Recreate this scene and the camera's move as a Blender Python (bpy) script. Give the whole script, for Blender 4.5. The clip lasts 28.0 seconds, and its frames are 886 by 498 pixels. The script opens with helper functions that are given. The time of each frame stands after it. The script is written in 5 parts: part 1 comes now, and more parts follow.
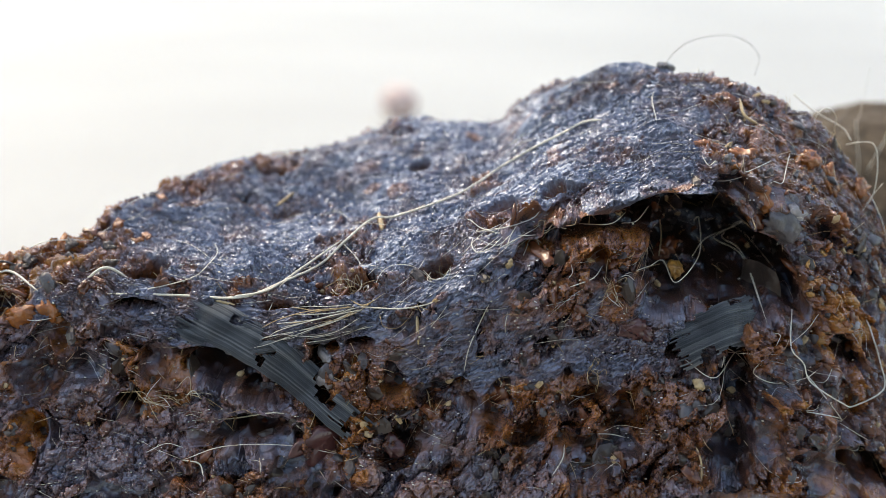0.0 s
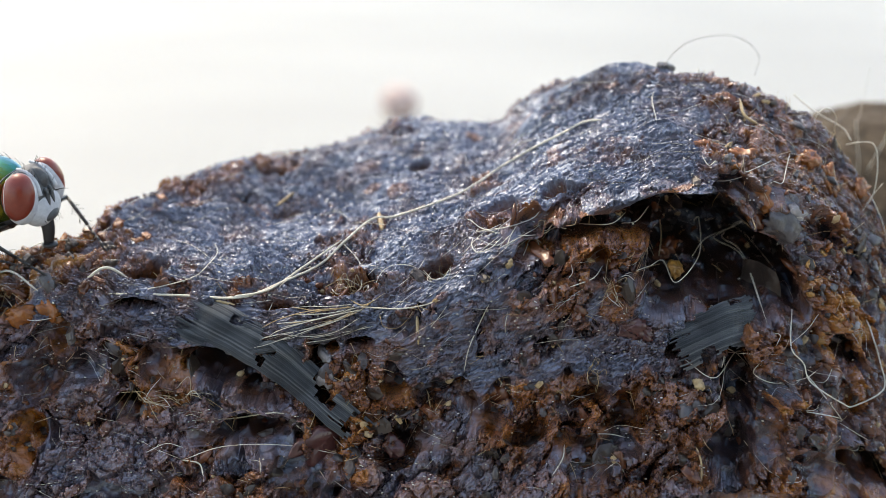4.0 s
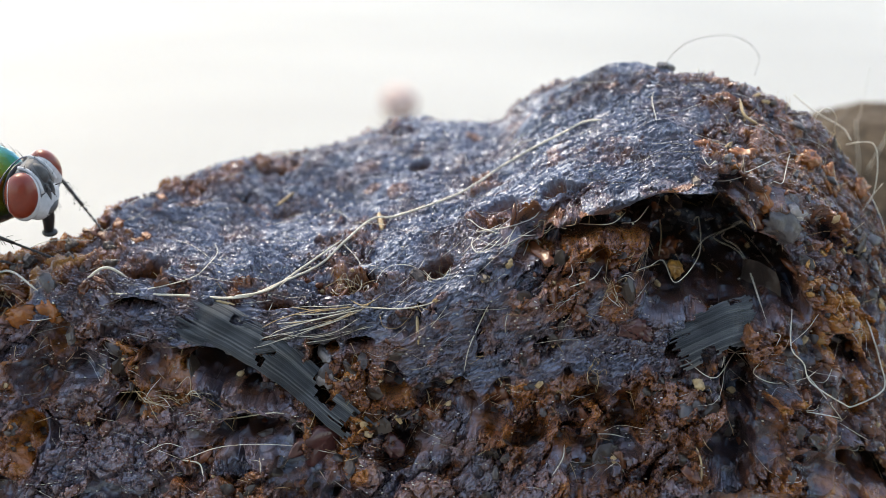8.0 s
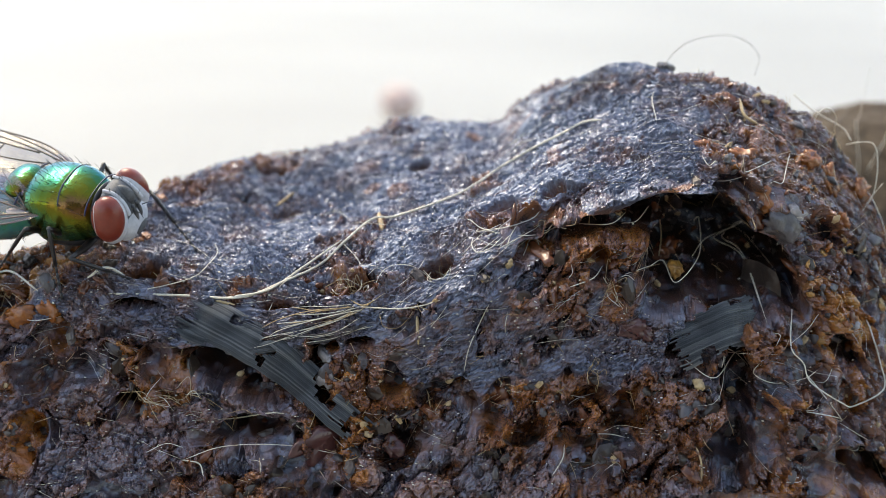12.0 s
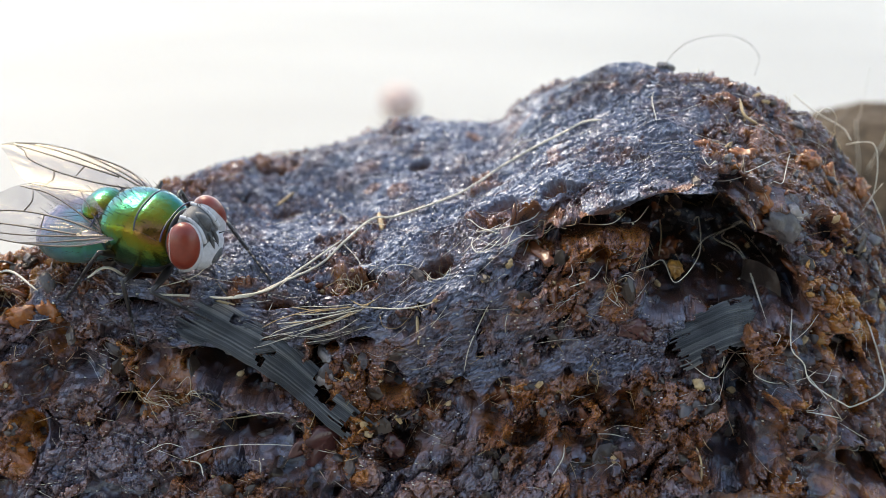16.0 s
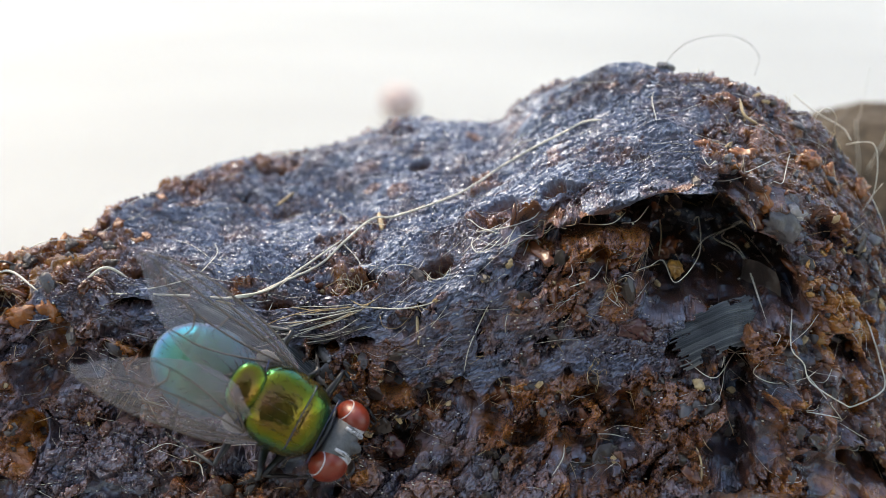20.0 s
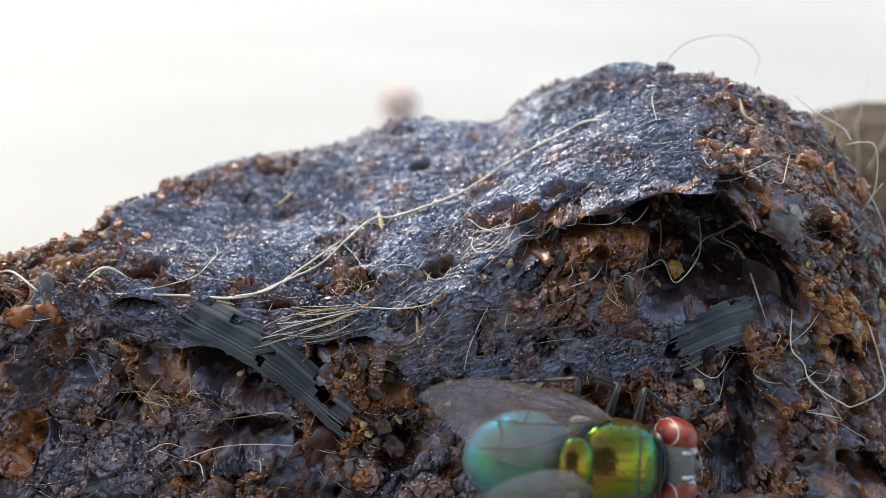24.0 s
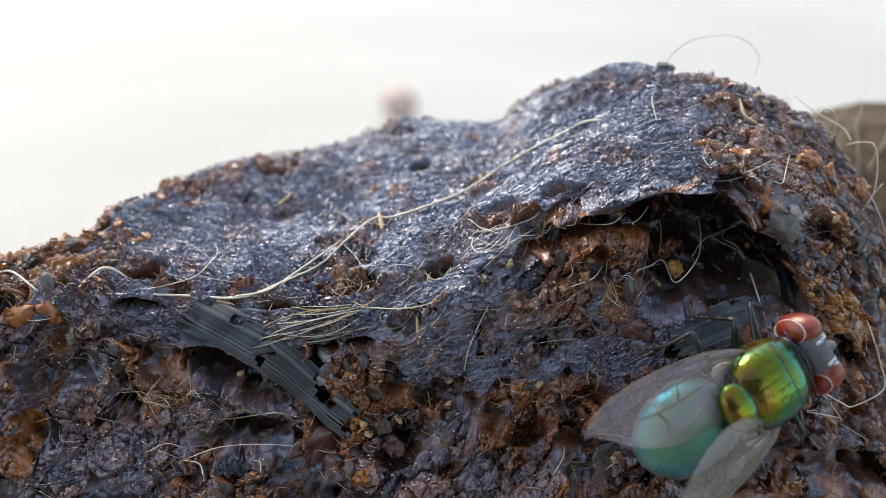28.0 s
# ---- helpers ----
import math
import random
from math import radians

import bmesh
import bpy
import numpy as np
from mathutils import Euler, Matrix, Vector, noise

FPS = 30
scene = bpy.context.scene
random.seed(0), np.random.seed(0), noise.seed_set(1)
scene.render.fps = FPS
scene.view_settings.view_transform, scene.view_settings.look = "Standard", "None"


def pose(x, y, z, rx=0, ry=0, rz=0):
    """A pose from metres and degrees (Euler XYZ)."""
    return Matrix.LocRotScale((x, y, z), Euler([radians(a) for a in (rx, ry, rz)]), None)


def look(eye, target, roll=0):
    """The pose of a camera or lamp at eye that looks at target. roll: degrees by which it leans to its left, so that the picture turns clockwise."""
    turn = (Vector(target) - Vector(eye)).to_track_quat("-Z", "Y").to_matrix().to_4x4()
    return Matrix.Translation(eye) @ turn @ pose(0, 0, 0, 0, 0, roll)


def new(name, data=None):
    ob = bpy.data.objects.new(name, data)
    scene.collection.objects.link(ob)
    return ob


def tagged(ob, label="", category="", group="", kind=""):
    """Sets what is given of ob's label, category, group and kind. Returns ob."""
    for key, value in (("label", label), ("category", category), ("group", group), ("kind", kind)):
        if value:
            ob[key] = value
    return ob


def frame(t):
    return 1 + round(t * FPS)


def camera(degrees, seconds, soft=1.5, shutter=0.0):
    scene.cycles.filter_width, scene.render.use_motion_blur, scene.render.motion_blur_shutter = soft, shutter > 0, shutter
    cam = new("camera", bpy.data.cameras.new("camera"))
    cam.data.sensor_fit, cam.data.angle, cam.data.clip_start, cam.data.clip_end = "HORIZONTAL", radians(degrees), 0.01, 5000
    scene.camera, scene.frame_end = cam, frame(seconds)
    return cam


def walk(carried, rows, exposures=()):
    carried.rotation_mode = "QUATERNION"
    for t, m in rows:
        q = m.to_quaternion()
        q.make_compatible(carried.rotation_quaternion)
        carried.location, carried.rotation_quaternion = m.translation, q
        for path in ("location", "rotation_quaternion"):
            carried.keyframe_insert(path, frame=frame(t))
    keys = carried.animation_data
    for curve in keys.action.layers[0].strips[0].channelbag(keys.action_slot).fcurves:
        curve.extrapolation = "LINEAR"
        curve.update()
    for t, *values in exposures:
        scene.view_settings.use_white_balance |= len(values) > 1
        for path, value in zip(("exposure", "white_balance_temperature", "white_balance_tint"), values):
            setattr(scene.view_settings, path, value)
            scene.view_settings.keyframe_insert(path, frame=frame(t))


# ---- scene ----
MM = 0.001
cam = camera(40, 28.0, 0.8)
EYE = (0, -0.03687, 0.02319)
VIEW = look(EYE, (0, 0, 0.014))
walk(cam, [(0, VIEW), (28, VIEW)], [(0, 2.0, 8300, 7), (28, 2.0, 8300, 7)])
cam.data.dof.use_dof = True
cam.data.dof.focus_distance = 0.0373
cam.data.dof.aperture_fstop = 62

# open overcast sky, the brighter part of it high behind the lump
world = bpy.data.worlds.new("sky")
scene.world = world
world.use_nodes = True
wn, wl = world.node_tree.nodes, world.node_tree.links
sky = wn.new("ShaderNodeTexSky")
sky.sky_type, sky.sun_disc = "NISHITA", False
sky.sun_elevation, sky.sun_rotation = radians(58), radians(-37)
sky.air_density, sky.dust_density = 1.0, 1.3
wn["Background"].inputs["Strength"].default_value = 0.15
wl.new(sky.outputs[0], wn["Background"].inputs["Color"])
sun = new("sun", bpy.data.lights.new("sun", "SUN"))
sun.data.energy, sun.data.angle, sun.data.color = 0.72, radians(15), (1.0, 0.96, 0.90)
sun.matrix_world = look((-0.32, 0.42, 0.85), (0, 0, 0))


# ---- materials ----
def shader(name):
    mat = bpy.data.materials.new(name)
    mat.use_nodes = True
    nt = mat.node_tree
    return mat, nt, nt.nodes["Principled BSDF"]


def node(nt, kind, **values):
    n = nt.nodes.new(kind)
    for k, v in values.items():
        n.inputs[k.replace("_", " ")].default_value = v
    return n


def mm_coords(nt, sx=1.0, sy=1.0, sz=1.0):
    """Object coordinates in mm."""
    tc, mp = nt.nodes.new("ShaderNodeTexCoord"), nt.nodes.new("ShaderNodeMapping")
    mp.inputs["Scale"].default_value = (1000 * sx, 1000 * sy, 1000 * sz)
    nt.links.new(tc.outputs["Object"], mp.inputs["Vector"])
    return mp.outputs[0]


def grain(nt, coords, scale, detail=4.0, rough=0.6):
    n = node(nt, "ShaderNodeTexNoise", Scale=scale, Detail=detail, Roughness=rough)
    nt.links.new(coords, n.inputs["Vector"])
    return n.outputs["Fac"]


def ramp(nt, fac, stops):
    r = nt.nodes.new("ShaderNodeValToRGB")
    els = r.color_ramp.elements
    while len(els) < len(stops):
        els.new(0.5)
    for e, (p, c) in zip(els, stops):
        e.position, e.color = p, (*c, 1) if len(c) == 3 else c
    nt.links.new(fac, r.inputs[0])
    return r.outputs[0]


def blend(nt, fac, a, b, how="MIX"):
    m = nt.nodes.new("ShaderNodeMix")
    m.data_type, m.blend_type = "RGBA", how
    for i, v in ((0, fac), (6, a), (7, b)):
        if isinstance(v, (int, float)):
            m.inputs[i].default_value = v
        elif isinstance(v, tuple):
            m.inputs[i].default_value = (*v, 1)
        else:
            nt.links.new(v, m.inputs[i])
    return m.outputs[2]


def calc(nt, op, a, b=0.0):
    m = nt.nodes.new("ShaderNodeMath")
    m.operation, m.use_clamp = op, False
    for i, v in enumerate((a, b)):
        if isinstance(v, (int, float)):
            m.inputs[i].default_value = v
        else:
            nt.links.new(v, m.inputs[i])
    return m.outputs[0]


def relief(nt, bsdf, height, depth_mm, strength=1.0):
    b = node(nt, "ShaderNodeBump", Strength=strength, Distance=depth_mm * MM)
    nt.links.new(height, b.inputs["Height"])
    nt.links.new(b.outputs[0], bsdf.inputs["Normal"])


def attribute(nt, name):
    a = nt.nodes.new("ShaderNodeAttribute")
    a.attribute_name = name
    return a.outputs["Fac"]


def plain(name, color, rough=0.5, metal=0.0, vary=0.25, scale=4.0, bump=0.0, spec=0.5):
    """A simple worn surface: colour varied by grain at two scales."""
    mat, nt, b = shader(name)
    co = mm_coords(nt)
    dark = tuple(c * (1 - vary) for c in color)
    lite = tuple(min(1, c * (1 + vary)) for c in color)
    both = calc(nt, "ADD", calc(nt, "MULTIPLY", grain(nt, co, scale), 0.6), calc(nt, "MULTIPLY", grain(nt, co, scale * 5), 0.4))
    nt.links.new(ramp(nt, both, [(0.3, dark), (0.7, lite)]), b.inputs["Base Color"])
    b.inputs["Roughness"].default_value, b.inputs["Metallic"].default_value = rough, metal
    b.inputs["Specular IOR Level"].default_value = spec
    if bump:
        relief(nt, b, grain(nt, co, scale * 6, 2), bump * 0.35)
    return mat


def crust_material():
    """Dried crumbly matter (brown to orange bits, some ashen) partly under a dark grey leathery skin."""
    mat, nt, b = shader("dried_crust")
    co = mm_coords(nt)
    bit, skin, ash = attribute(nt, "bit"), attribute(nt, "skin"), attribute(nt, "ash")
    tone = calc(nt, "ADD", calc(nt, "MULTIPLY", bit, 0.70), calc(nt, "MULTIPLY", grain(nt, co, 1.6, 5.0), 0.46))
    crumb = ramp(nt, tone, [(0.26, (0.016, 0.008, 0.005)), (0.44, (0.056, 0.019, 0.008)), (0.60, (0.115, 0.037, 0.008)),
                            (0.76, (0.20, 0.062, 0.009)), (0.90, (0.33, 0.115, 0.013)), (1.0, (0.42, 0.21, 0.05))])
    crumb = blend(nt, calc(nt, "MULTIPLY", ash, ramp(nt, grain(nt, co, 2.2), [(0.4, (0.3, 0.3, 0.3)), (0.6, (1, 1, 1))])), crumb, (0.085, 0.074, 0.068))
    fibres = grain(nt, mm_coords(nt, 0.9, 2.6, 2.6), 2.0, 6.0, 0.6)
    film = ramp(nt, fibres, [(0.3, (0.028, 0.027, 0.036)), (0.5, (0.076, 0.073, 0.096)), (0.72, (0.165, 0.164, 0.21))])
    stain = ramp(nt, grain(nt, co, 0.6, 4.0), [(0.46, (0, 0, 0)), (0.66, (1, 1, 1))])
    film = blend(nt, stain, film, (0.085, 0.046, 0.035))
    nt.links.new(blend(nt, skin, crumb, film), b.inputs["Base Color"])
    patch = ramp(nt, grain(nt, co, 0.8, 3), [(0.38, (0, 0, 0)), (0.62, (1, 1, 1))])
    rough = calc(nt, "ADD", calc(nt, "MULTIPLY", grain(nt, co, 3.0), 0.20), calc(nt, "ADD", calc(nt, "ADD", 0.05, calc(nt, "MULTIPLY", skin, 0.09)), calc(nt, "MULTIPLY", patch, 0.12)))
    nt.links.new(rough, b.inputs["Roughness"])
    b.inputs["Specular IOR Level"].default_value = 1.0
    b.inputs["Specular Tint"].default_value = (0.52, 0.71, 1.0, 1)
    bare = calc(nt, "SUBTRACT", 1.0, skin)
    fine = calc(nt, "MULTIPLY", calc(nt, "ADD", grain(nt, co, 5.0, 5.0, 0.62), calc(nt, "MULTIPLY", grain(nt, co, 15.0, 2.0), 0.25)), calc(nt, "ADD", 0.12, bare))
    h = calc(nt, "ADD", calc(nt, "MULTIPLY", fibres, calc(nt, "ADD", 0.25, calc(nt, "MULTIPLY", skin, 0.40))), fine)
    relief(nt, b, h, 0.075, 1.0)
    gleam = node(nt, "ShaderNodeBump", Strength=1.0, Distance=0.030 * MM)
    nt.links.new(calc(nt, "ADD", h, calc(nt, "MULTIPLY", grain(nt, co, 11.0, 3.0), 0.5)), gleam.inputs["Height"])
    nt.links.new(gleam.outputs[0], b.inputs["Coat Normal"])
    b.inputs["Coat Roughness"].default_value = 0.05
    nt.links.new(calc(nt, "SUBTRACT", 0.42, calc(nt, "MULTIPLY", skin, 0.10)), b.inputs["Coat Weight"])
    return mat


def ground_material():
    mat, nt, b = shader("pale_stone")
    co = mm_coords(nt)
    col = ramp(nt, calc(nt, "ADD", calc(nt, "MULTIPLY", grain(nt, co, 0.008, 2), 0.8), calc(nt, "MULTIPLY", grain(nt, co, 0.5, 4), 0.3)),
               [(0.35, (0.196, 0.188, 0.174)), (0.65, (0.258, 0.248, 0.230))])
    nt.links.new(col, b.inputs["Base Color"])
    b.inputs["Roughness"].default_value = 0.6
    relief(nt, b, grain(nt, co, 2.0), 0.1, 0.5)
    return mat


def metal_green(name, low, high, rough, film, dense):
    """Iridescent cuticle: a thin clear film (nm) over dense chitin, gold face on and green to blue when seen aslant."""
    mat, nt, b = shader(name)
    co = mm_coords(nt)
    col = ramp(nt, grain(nt, co, 1.1, 2), [(0.35, low), (0.65, high)])
    nt.links.new(col, b.inputs["Base Color"])
    b.inputs["IOR"].default_value, b.inputs["Roughness"].default_value = dense, rough
    b.inputs["Thin Film IOR"].default_value = 1.5
    nt.links.new(calc(nt, "ADD", film - 20, calc(nt, "MULTIPLY", grain(nt, co, 1.3, 3), 40)), b.inputs["Thin Film Thickness"])
    relief(nt, b, calc(nt, "ADD", grain(nt, co, 3.5, 3, 0.5), calc(nt, "MULTIPLY", grain(nt, co, 14, 2), 0.15)), 0.032, 0.8)
    return mat


def wing_material():
    mat, nt, b = shader("wing_membrane")
    co = mm_coords(nt)
    b.inputs["Base Color"].default_value = (0.27, 0.27, 0.275, 1)
    b.inputs["Roughness"].default_value = 0.22
    b.inputs["Specular IOR Level"].default_value = 0.95
    b.inputs["Thin Film Thickness"].default_value = 420
    b.inputs["Thin Film IOR"].default_value = 1.6
    relief(nt, b, grain(nt, mm_coords(nt, 0.4, 2.4, 1), 2.0, 3), 0.12, 0.8)
    clear, mix = nt.nodes.new("ShaderNodeBsdfTransparent"), nt.nodes.new("ShaderNodeMixShader")
    clear.inputs[0].default_value = (0.93, 0.92, 0.9, 1)
    cover = ramp(nt, grain(nt, co, 0.8, 3), [(0.3, (0.32, 0.32, 0.32)), (0.7, (0.52, 0.52, 0.52))])
    nt.links.new(cover, mix.inputs[0])
    nt.links.new(clear.outputs[0], mix.inputs[1])
    nt.links.new(b.outputs[0], mix.inputs[2])
    nt.links.new(mix.outputs[0], nt.nodes["Material Output"].inputs["Surface"])
    return mat


def vane_material():
    """Grey feather barbs, each of its own tone."""
    mat, nt, b = shader("feather_vane")
    co = mm_coords(nt)
    tone = calc(nt, "ADD", calc(nt, "MULTIPLY", attribute(nt, "barb"), 0.6), calc(nt, "MULTIPLY", grain(nt, co, 1.2), 0.4))
    nt.links.new(ramp(nt, tone, [(0.2, (0.018, 0.022, 0.027)), (0.5, (0.055, 0.060, 0.068)), (0.85, (0.16, 0.16, 0.16))]), b.inputs["Base Color"])
    b.inputs["Roughness"].default_value = 0.42
    relief(nt, b, grain(nt, co, 9.0), 0.015, 0.6)
    return mat


CRUST, GROUND = crust_material(), ground_material()
THORAX = metal_green("green_gold_cuticle", (0.012, 0.018, 0.003), (0.055, 0.035, 0.005), 0.16, 403, 1.95)
ABDOMEN = metal_green("blue_green_cuticle", (0.055, 0.095, 0.085), (0.085, 0.128, 0.108), 0.33, 356, 1.95)
WING, VEIN = wing_material(), plain("wing_vein", (0.11, 0.08, 0.06), 0.45)
EYE_RED = plain("compound_eye", (0.17, 0.022, 0.009), 0.3, vary=0.18, scale=9.0, bump=0.012)
SILVER = plain("silvery_dust", (0.44, 0.44, 0.46), 0.5, vary=0.25, scale=6.0)
BLACK = plain("black_cuticle", (0.012, 0.012, 0.014), 0.35, vary=0.3)
FRONS = plain("dark_grey_velvet", (0.075, 0.076, 0.080), 0.55, vary=0.6, scale=5.0, bump=0.03)
LEG = plain("leg_cuticle", (0.010, 0.008, 0.008), 0.35, vary=0.3)
CALYPTER = plain("wing_root_scale", (0.54, 0.48, 0.43), 0.5, vary=0.15)
HAIR_PALE = plain("pale_hair", (0.52, 0.47, 0.38), 0.4, vary=0.3, scale=1.5)
HAIR_DARK = plain("dark_hair", (0.03, 0.025, 0.025), 0.4, vary=0.3)
VANE = vane_material()
TAN = plain("straw", (0.36, 0.25, 0.13), 0.6, vary=0.4)
RUST = plain("red_brown_bit", (0.095, 0.028, 0.010), 0.25, vary=0.45, scale=2.0, bump=0.05)
CHAFF = plain("grey_bit", (0.065, 0.055, 0.056), 0.35, vary=0.4, scale=3.0, bump=0.05)
DARKBIT = plain("dark_brown_bit", (0.03, 0.018, 0.013), 0.35, vary=0.5, scale=2.0, bump=0.06)
PHONE = plain("dark_plastic", (0.02, 0.02, 0.022), 0.4, vary=0.2, scale=0.2)
PEBBLE = plain("pebble_pink", (0.48, 0.34, 0.30), 0.7, vary=0.3, scale=0.6)
SEAM = plain("blue_black_seam", (0.008, 0.012, 0.05), 0.3, vary=0.2)
PINK = plain("wine_red_flake", (0.065, 0.022, 0.020), 0.22, vary=0.35, scale=1.5, bump=0.08)
FAR_CRUST = plain("matt_crust", (0.060, 0.043, 0.028), 0.85, vary=0.6, scale=0.5, bump=0.3, spec=0.2)
HUSK = plain("orange_brown_clod", (0.20, 0.058, 0.009), 0.22, vary=0.55, scale=1.6, bump=0.09)
AMBER = plain("amber_grain", (0.30, 0.14, 0.030), 0.3, vary=0.4, scale=1.5)
ASH = plain("ash_grey_flake", (0.22, 0.20, 0.20), 0.35, vary=0.35, scale=2.0, bump=0.06)


# ---- form of the lump ----
def ease(v, sigma):
    """Smooths a row of samples with a bell of sigma samples."""
    r = int(3 * sigma)
    k = np.exp(-0.5 * (np.arange(-r, r + 1) / sigma) ** 2)
    return np.convolve(np.pad(v, r, mode="edge"), k / k.sum(), mode="valid")


# stations along the lump in mm: ridge (y, z), front edge of the upper face (y, z), foot of the front (y)
ST_X = [-27, -24, -19, -13.7, -12.0, -10.2, -7.2, -4.9, -1.4, 2.3, 3.5, 6.2, 8.4, 10.6, 12.8, 14.4, 16.0, 18.5, 21]
RIDGE_Y = [3, 3, 3, 3, 3.2, 6.5, 9.2, 10, 10.2, 10, 9, 7.6, 6.2, 5.4, 4.6, 4.2, 4.0, 4.0, 4]
RIDGE_Z = [0.5, 8, 12.2, 12.89, 13.46, 14.75, 15.25, 15.34, 16.65, 16.14, 18.08, 18.97, 18.81, 18.33, 17.38, 15.2, 12.0, 6, 0.5]
EDGE_Y = [1, 0.6, 0.2, 0, 0, 0, 0, -0.2, -0.6, -0.4, -0.2, 0, 0, 0.4, 1.2, 2.0, 2.9, 3.4, 3.5]
EDGE_Z = [0.3, 6, 11.3, 12.3, 12.6, 12.6, 12.5, 12.6, 12.9, 14.6, 15.2, 15.9, 16.3, 15.5, 14.2, 12.0, 9.0, 4.5, 0.3]
FOOT_Y = [-1, -2.6, -4.0, -4.4, -4.4, -4.4, -4.4, -4.4, -4.4, -4.4, -4.2, -4.0, -3.9, -3.6, -2.8, -1.6, -0.2, 1.7, 3]


def sheet(xs, ss):
    """The smooth form of the lump: xs along it in mm, ss over it (0 foot, 3 front edge, 5 ridge, 7 back foot)."""
    fine = np.arange(-27.5, 21.5, 0.1)
    row = lambda v: np.interp(xs, fine, ease(np.interp(fine, ST_X, v), 7))
    ry, rz, ey, ez, fy = row(RIDGE_Y), row(RIDGE_Z), row(EDGE_Y), row(EDGE_Z), row(FOOT_Y)
    h = ez / 13.0
    pts = [(fy - 0.3, -0.4 + 0 * h), (fy + 0.7, 5.6 * h), (ey + 0.34 * (fy - ey), ez - 3.6 * h), (ey, ez),
           (0.5 * (ey + ry) - 0.2, 0.5 * (ez + rz) + 0.35 * h), (ry, rz), (ry + 5, rz * 0.72), (ry + 8, -0.4 + 0 * h)]
    pts = [(2 * pts[0][0] - pts[1][0], 2 * pts[0][1] - pts[1][1])] + pts + [(2 * pts[-1][0] - pts[-2][0], 2 * pts[-1][1] - pts[-2][1])]
    P = np.array(pts)
    i = np.clip(np.floor(ss).astype(int), 0, 6)
    f = (ss - i)[:, None, None]
    a, b, c, d = P[i], P[i + 1], P[i + 2], P[i + 3]
    q = 0.5 * (2 * b + (c - a) * f + (2 * a - 5 * b + 4 * c - d) * f ** 2 + (3 * b - a - 3 * c + d) * f ** 3)
    return np.stack([np.broadcast_to(xs, q[:, 0].shape), q[:, 0], q[:, 1]], axis=-1)


# ---- noise on arrays of points (mm) ----
def scramble(i, j, k, seed):
    h = (i * 73856093) ^ (j * 19349663) ^ (k * 83492791) ^ (seed * 2654435761)
    h = (h ^ (h >> 13)) * 1274126177 & 0x7FFFFFFF
    h = (h ^ (h >> 16)) * 668265263 & 0x7FFFFFFF
    return ((h ^ (h >> 15)) & 0xFFFFFF) / float(0xFFFFFF)


def puffs(p, scale, seed=0):
    """Smooth noise in -1..1."""
    q = p * scale
    c = np.floor(q).astype(np.int64)
    f = q - c
    f = f * f * f * (f * (f * 6 - 15) + 10)
    out = 0.0
    for a in (0, 1):
        for b in (0, 1):
            for d in (0, 1):
                w = (f[..., 0] if a else 1 - f[..., 0]) * (f[..., 1] if b else 1 - f[..., 1]) * (f[..., 2] if d else 1 - f[..., 2])
                out = out + w * scramble(c[..., 0] + a, c[..., 1] + b, c[..., 2] + d, seed)
    return out * 2 - 1


def layered(p, scale, octaves, seed=0, gain=0.5):
    return sum(gain ** o * puffs(p, scale * 2.03 ** o, seed + o) for o in range(octaves))


def puffs2(p, scale, seed=0):
    """Smooth noise in -1..1 over a plane."""
    q = p * scale
    c = np.floor(q).astype(np.int64)
    f = q - c
    f = f * f * f * (f * (f * 6 - 15) + 10)
    i, j, fx, fy = c[..., 0], c[..., 1], f[..., 0], f[..., 1]
    low = scramble(i, j, 0, seed) * (1 - fx) + scramble(i + 1, j, 0, seed) * fx
    high = scramble(i, j + 1, 0, seed) * (1 - fx) + scramble(i + 1, j + 1, 0, seed) * fx
    return (low * (1 - fy) + high * fy) * 2 - 1


def layered2(p, scale, octaves, seed=0, gain=0.5):
    return sum(gain ** o * puffs2(p, scale * 2.03 ** o, seed + o) for o in range(octaves))


def facets2(p, scale, seed=0, lean=1.0):
    """Angular chunks: height of the leaning facet at each point, the chunk's own random value, and how near its edge is (0 at the edge)."""
    q = p * scale
    c = np.floor(q).astype(np.int64)
    best = np.full(q.shape[:-1], 9.0)
    second, own, high = best.copy(), np.zeros_like(best), np.zeros_like(best)
    for a in (-1, 0, 1):
        for b in (-1, 0, 1):
            i, j = c[..., 0] + a, c[..., 1] + b
            v = scramble(i, j, 3, seed + 1)
            u = v * 61.7 % 1.0
            dx, dy = i + v - q[..., 0], j + u - q[..., 1]
            r = np.sqrt(dx * dx + dy * dy)
            near = r < best
            second = np.where(near, best, np.minimum(second, r))
            mine = v * 131.9 % 1.0
            own = np.where(near, mine, own)
            high = np.where(near, mine - 0.5 + lean * (dx * (u - 0.5) + dy * (v * 977.3 % 1.0 - 0.5)) * 2.0, high)
            best = np.where(near, r, best)
    return high, own, second - best


def smooth(a, b, v):
    f = np.clip((v - a) / (b - a), 0, 1)
    return f * f * (3 - 2 * f)


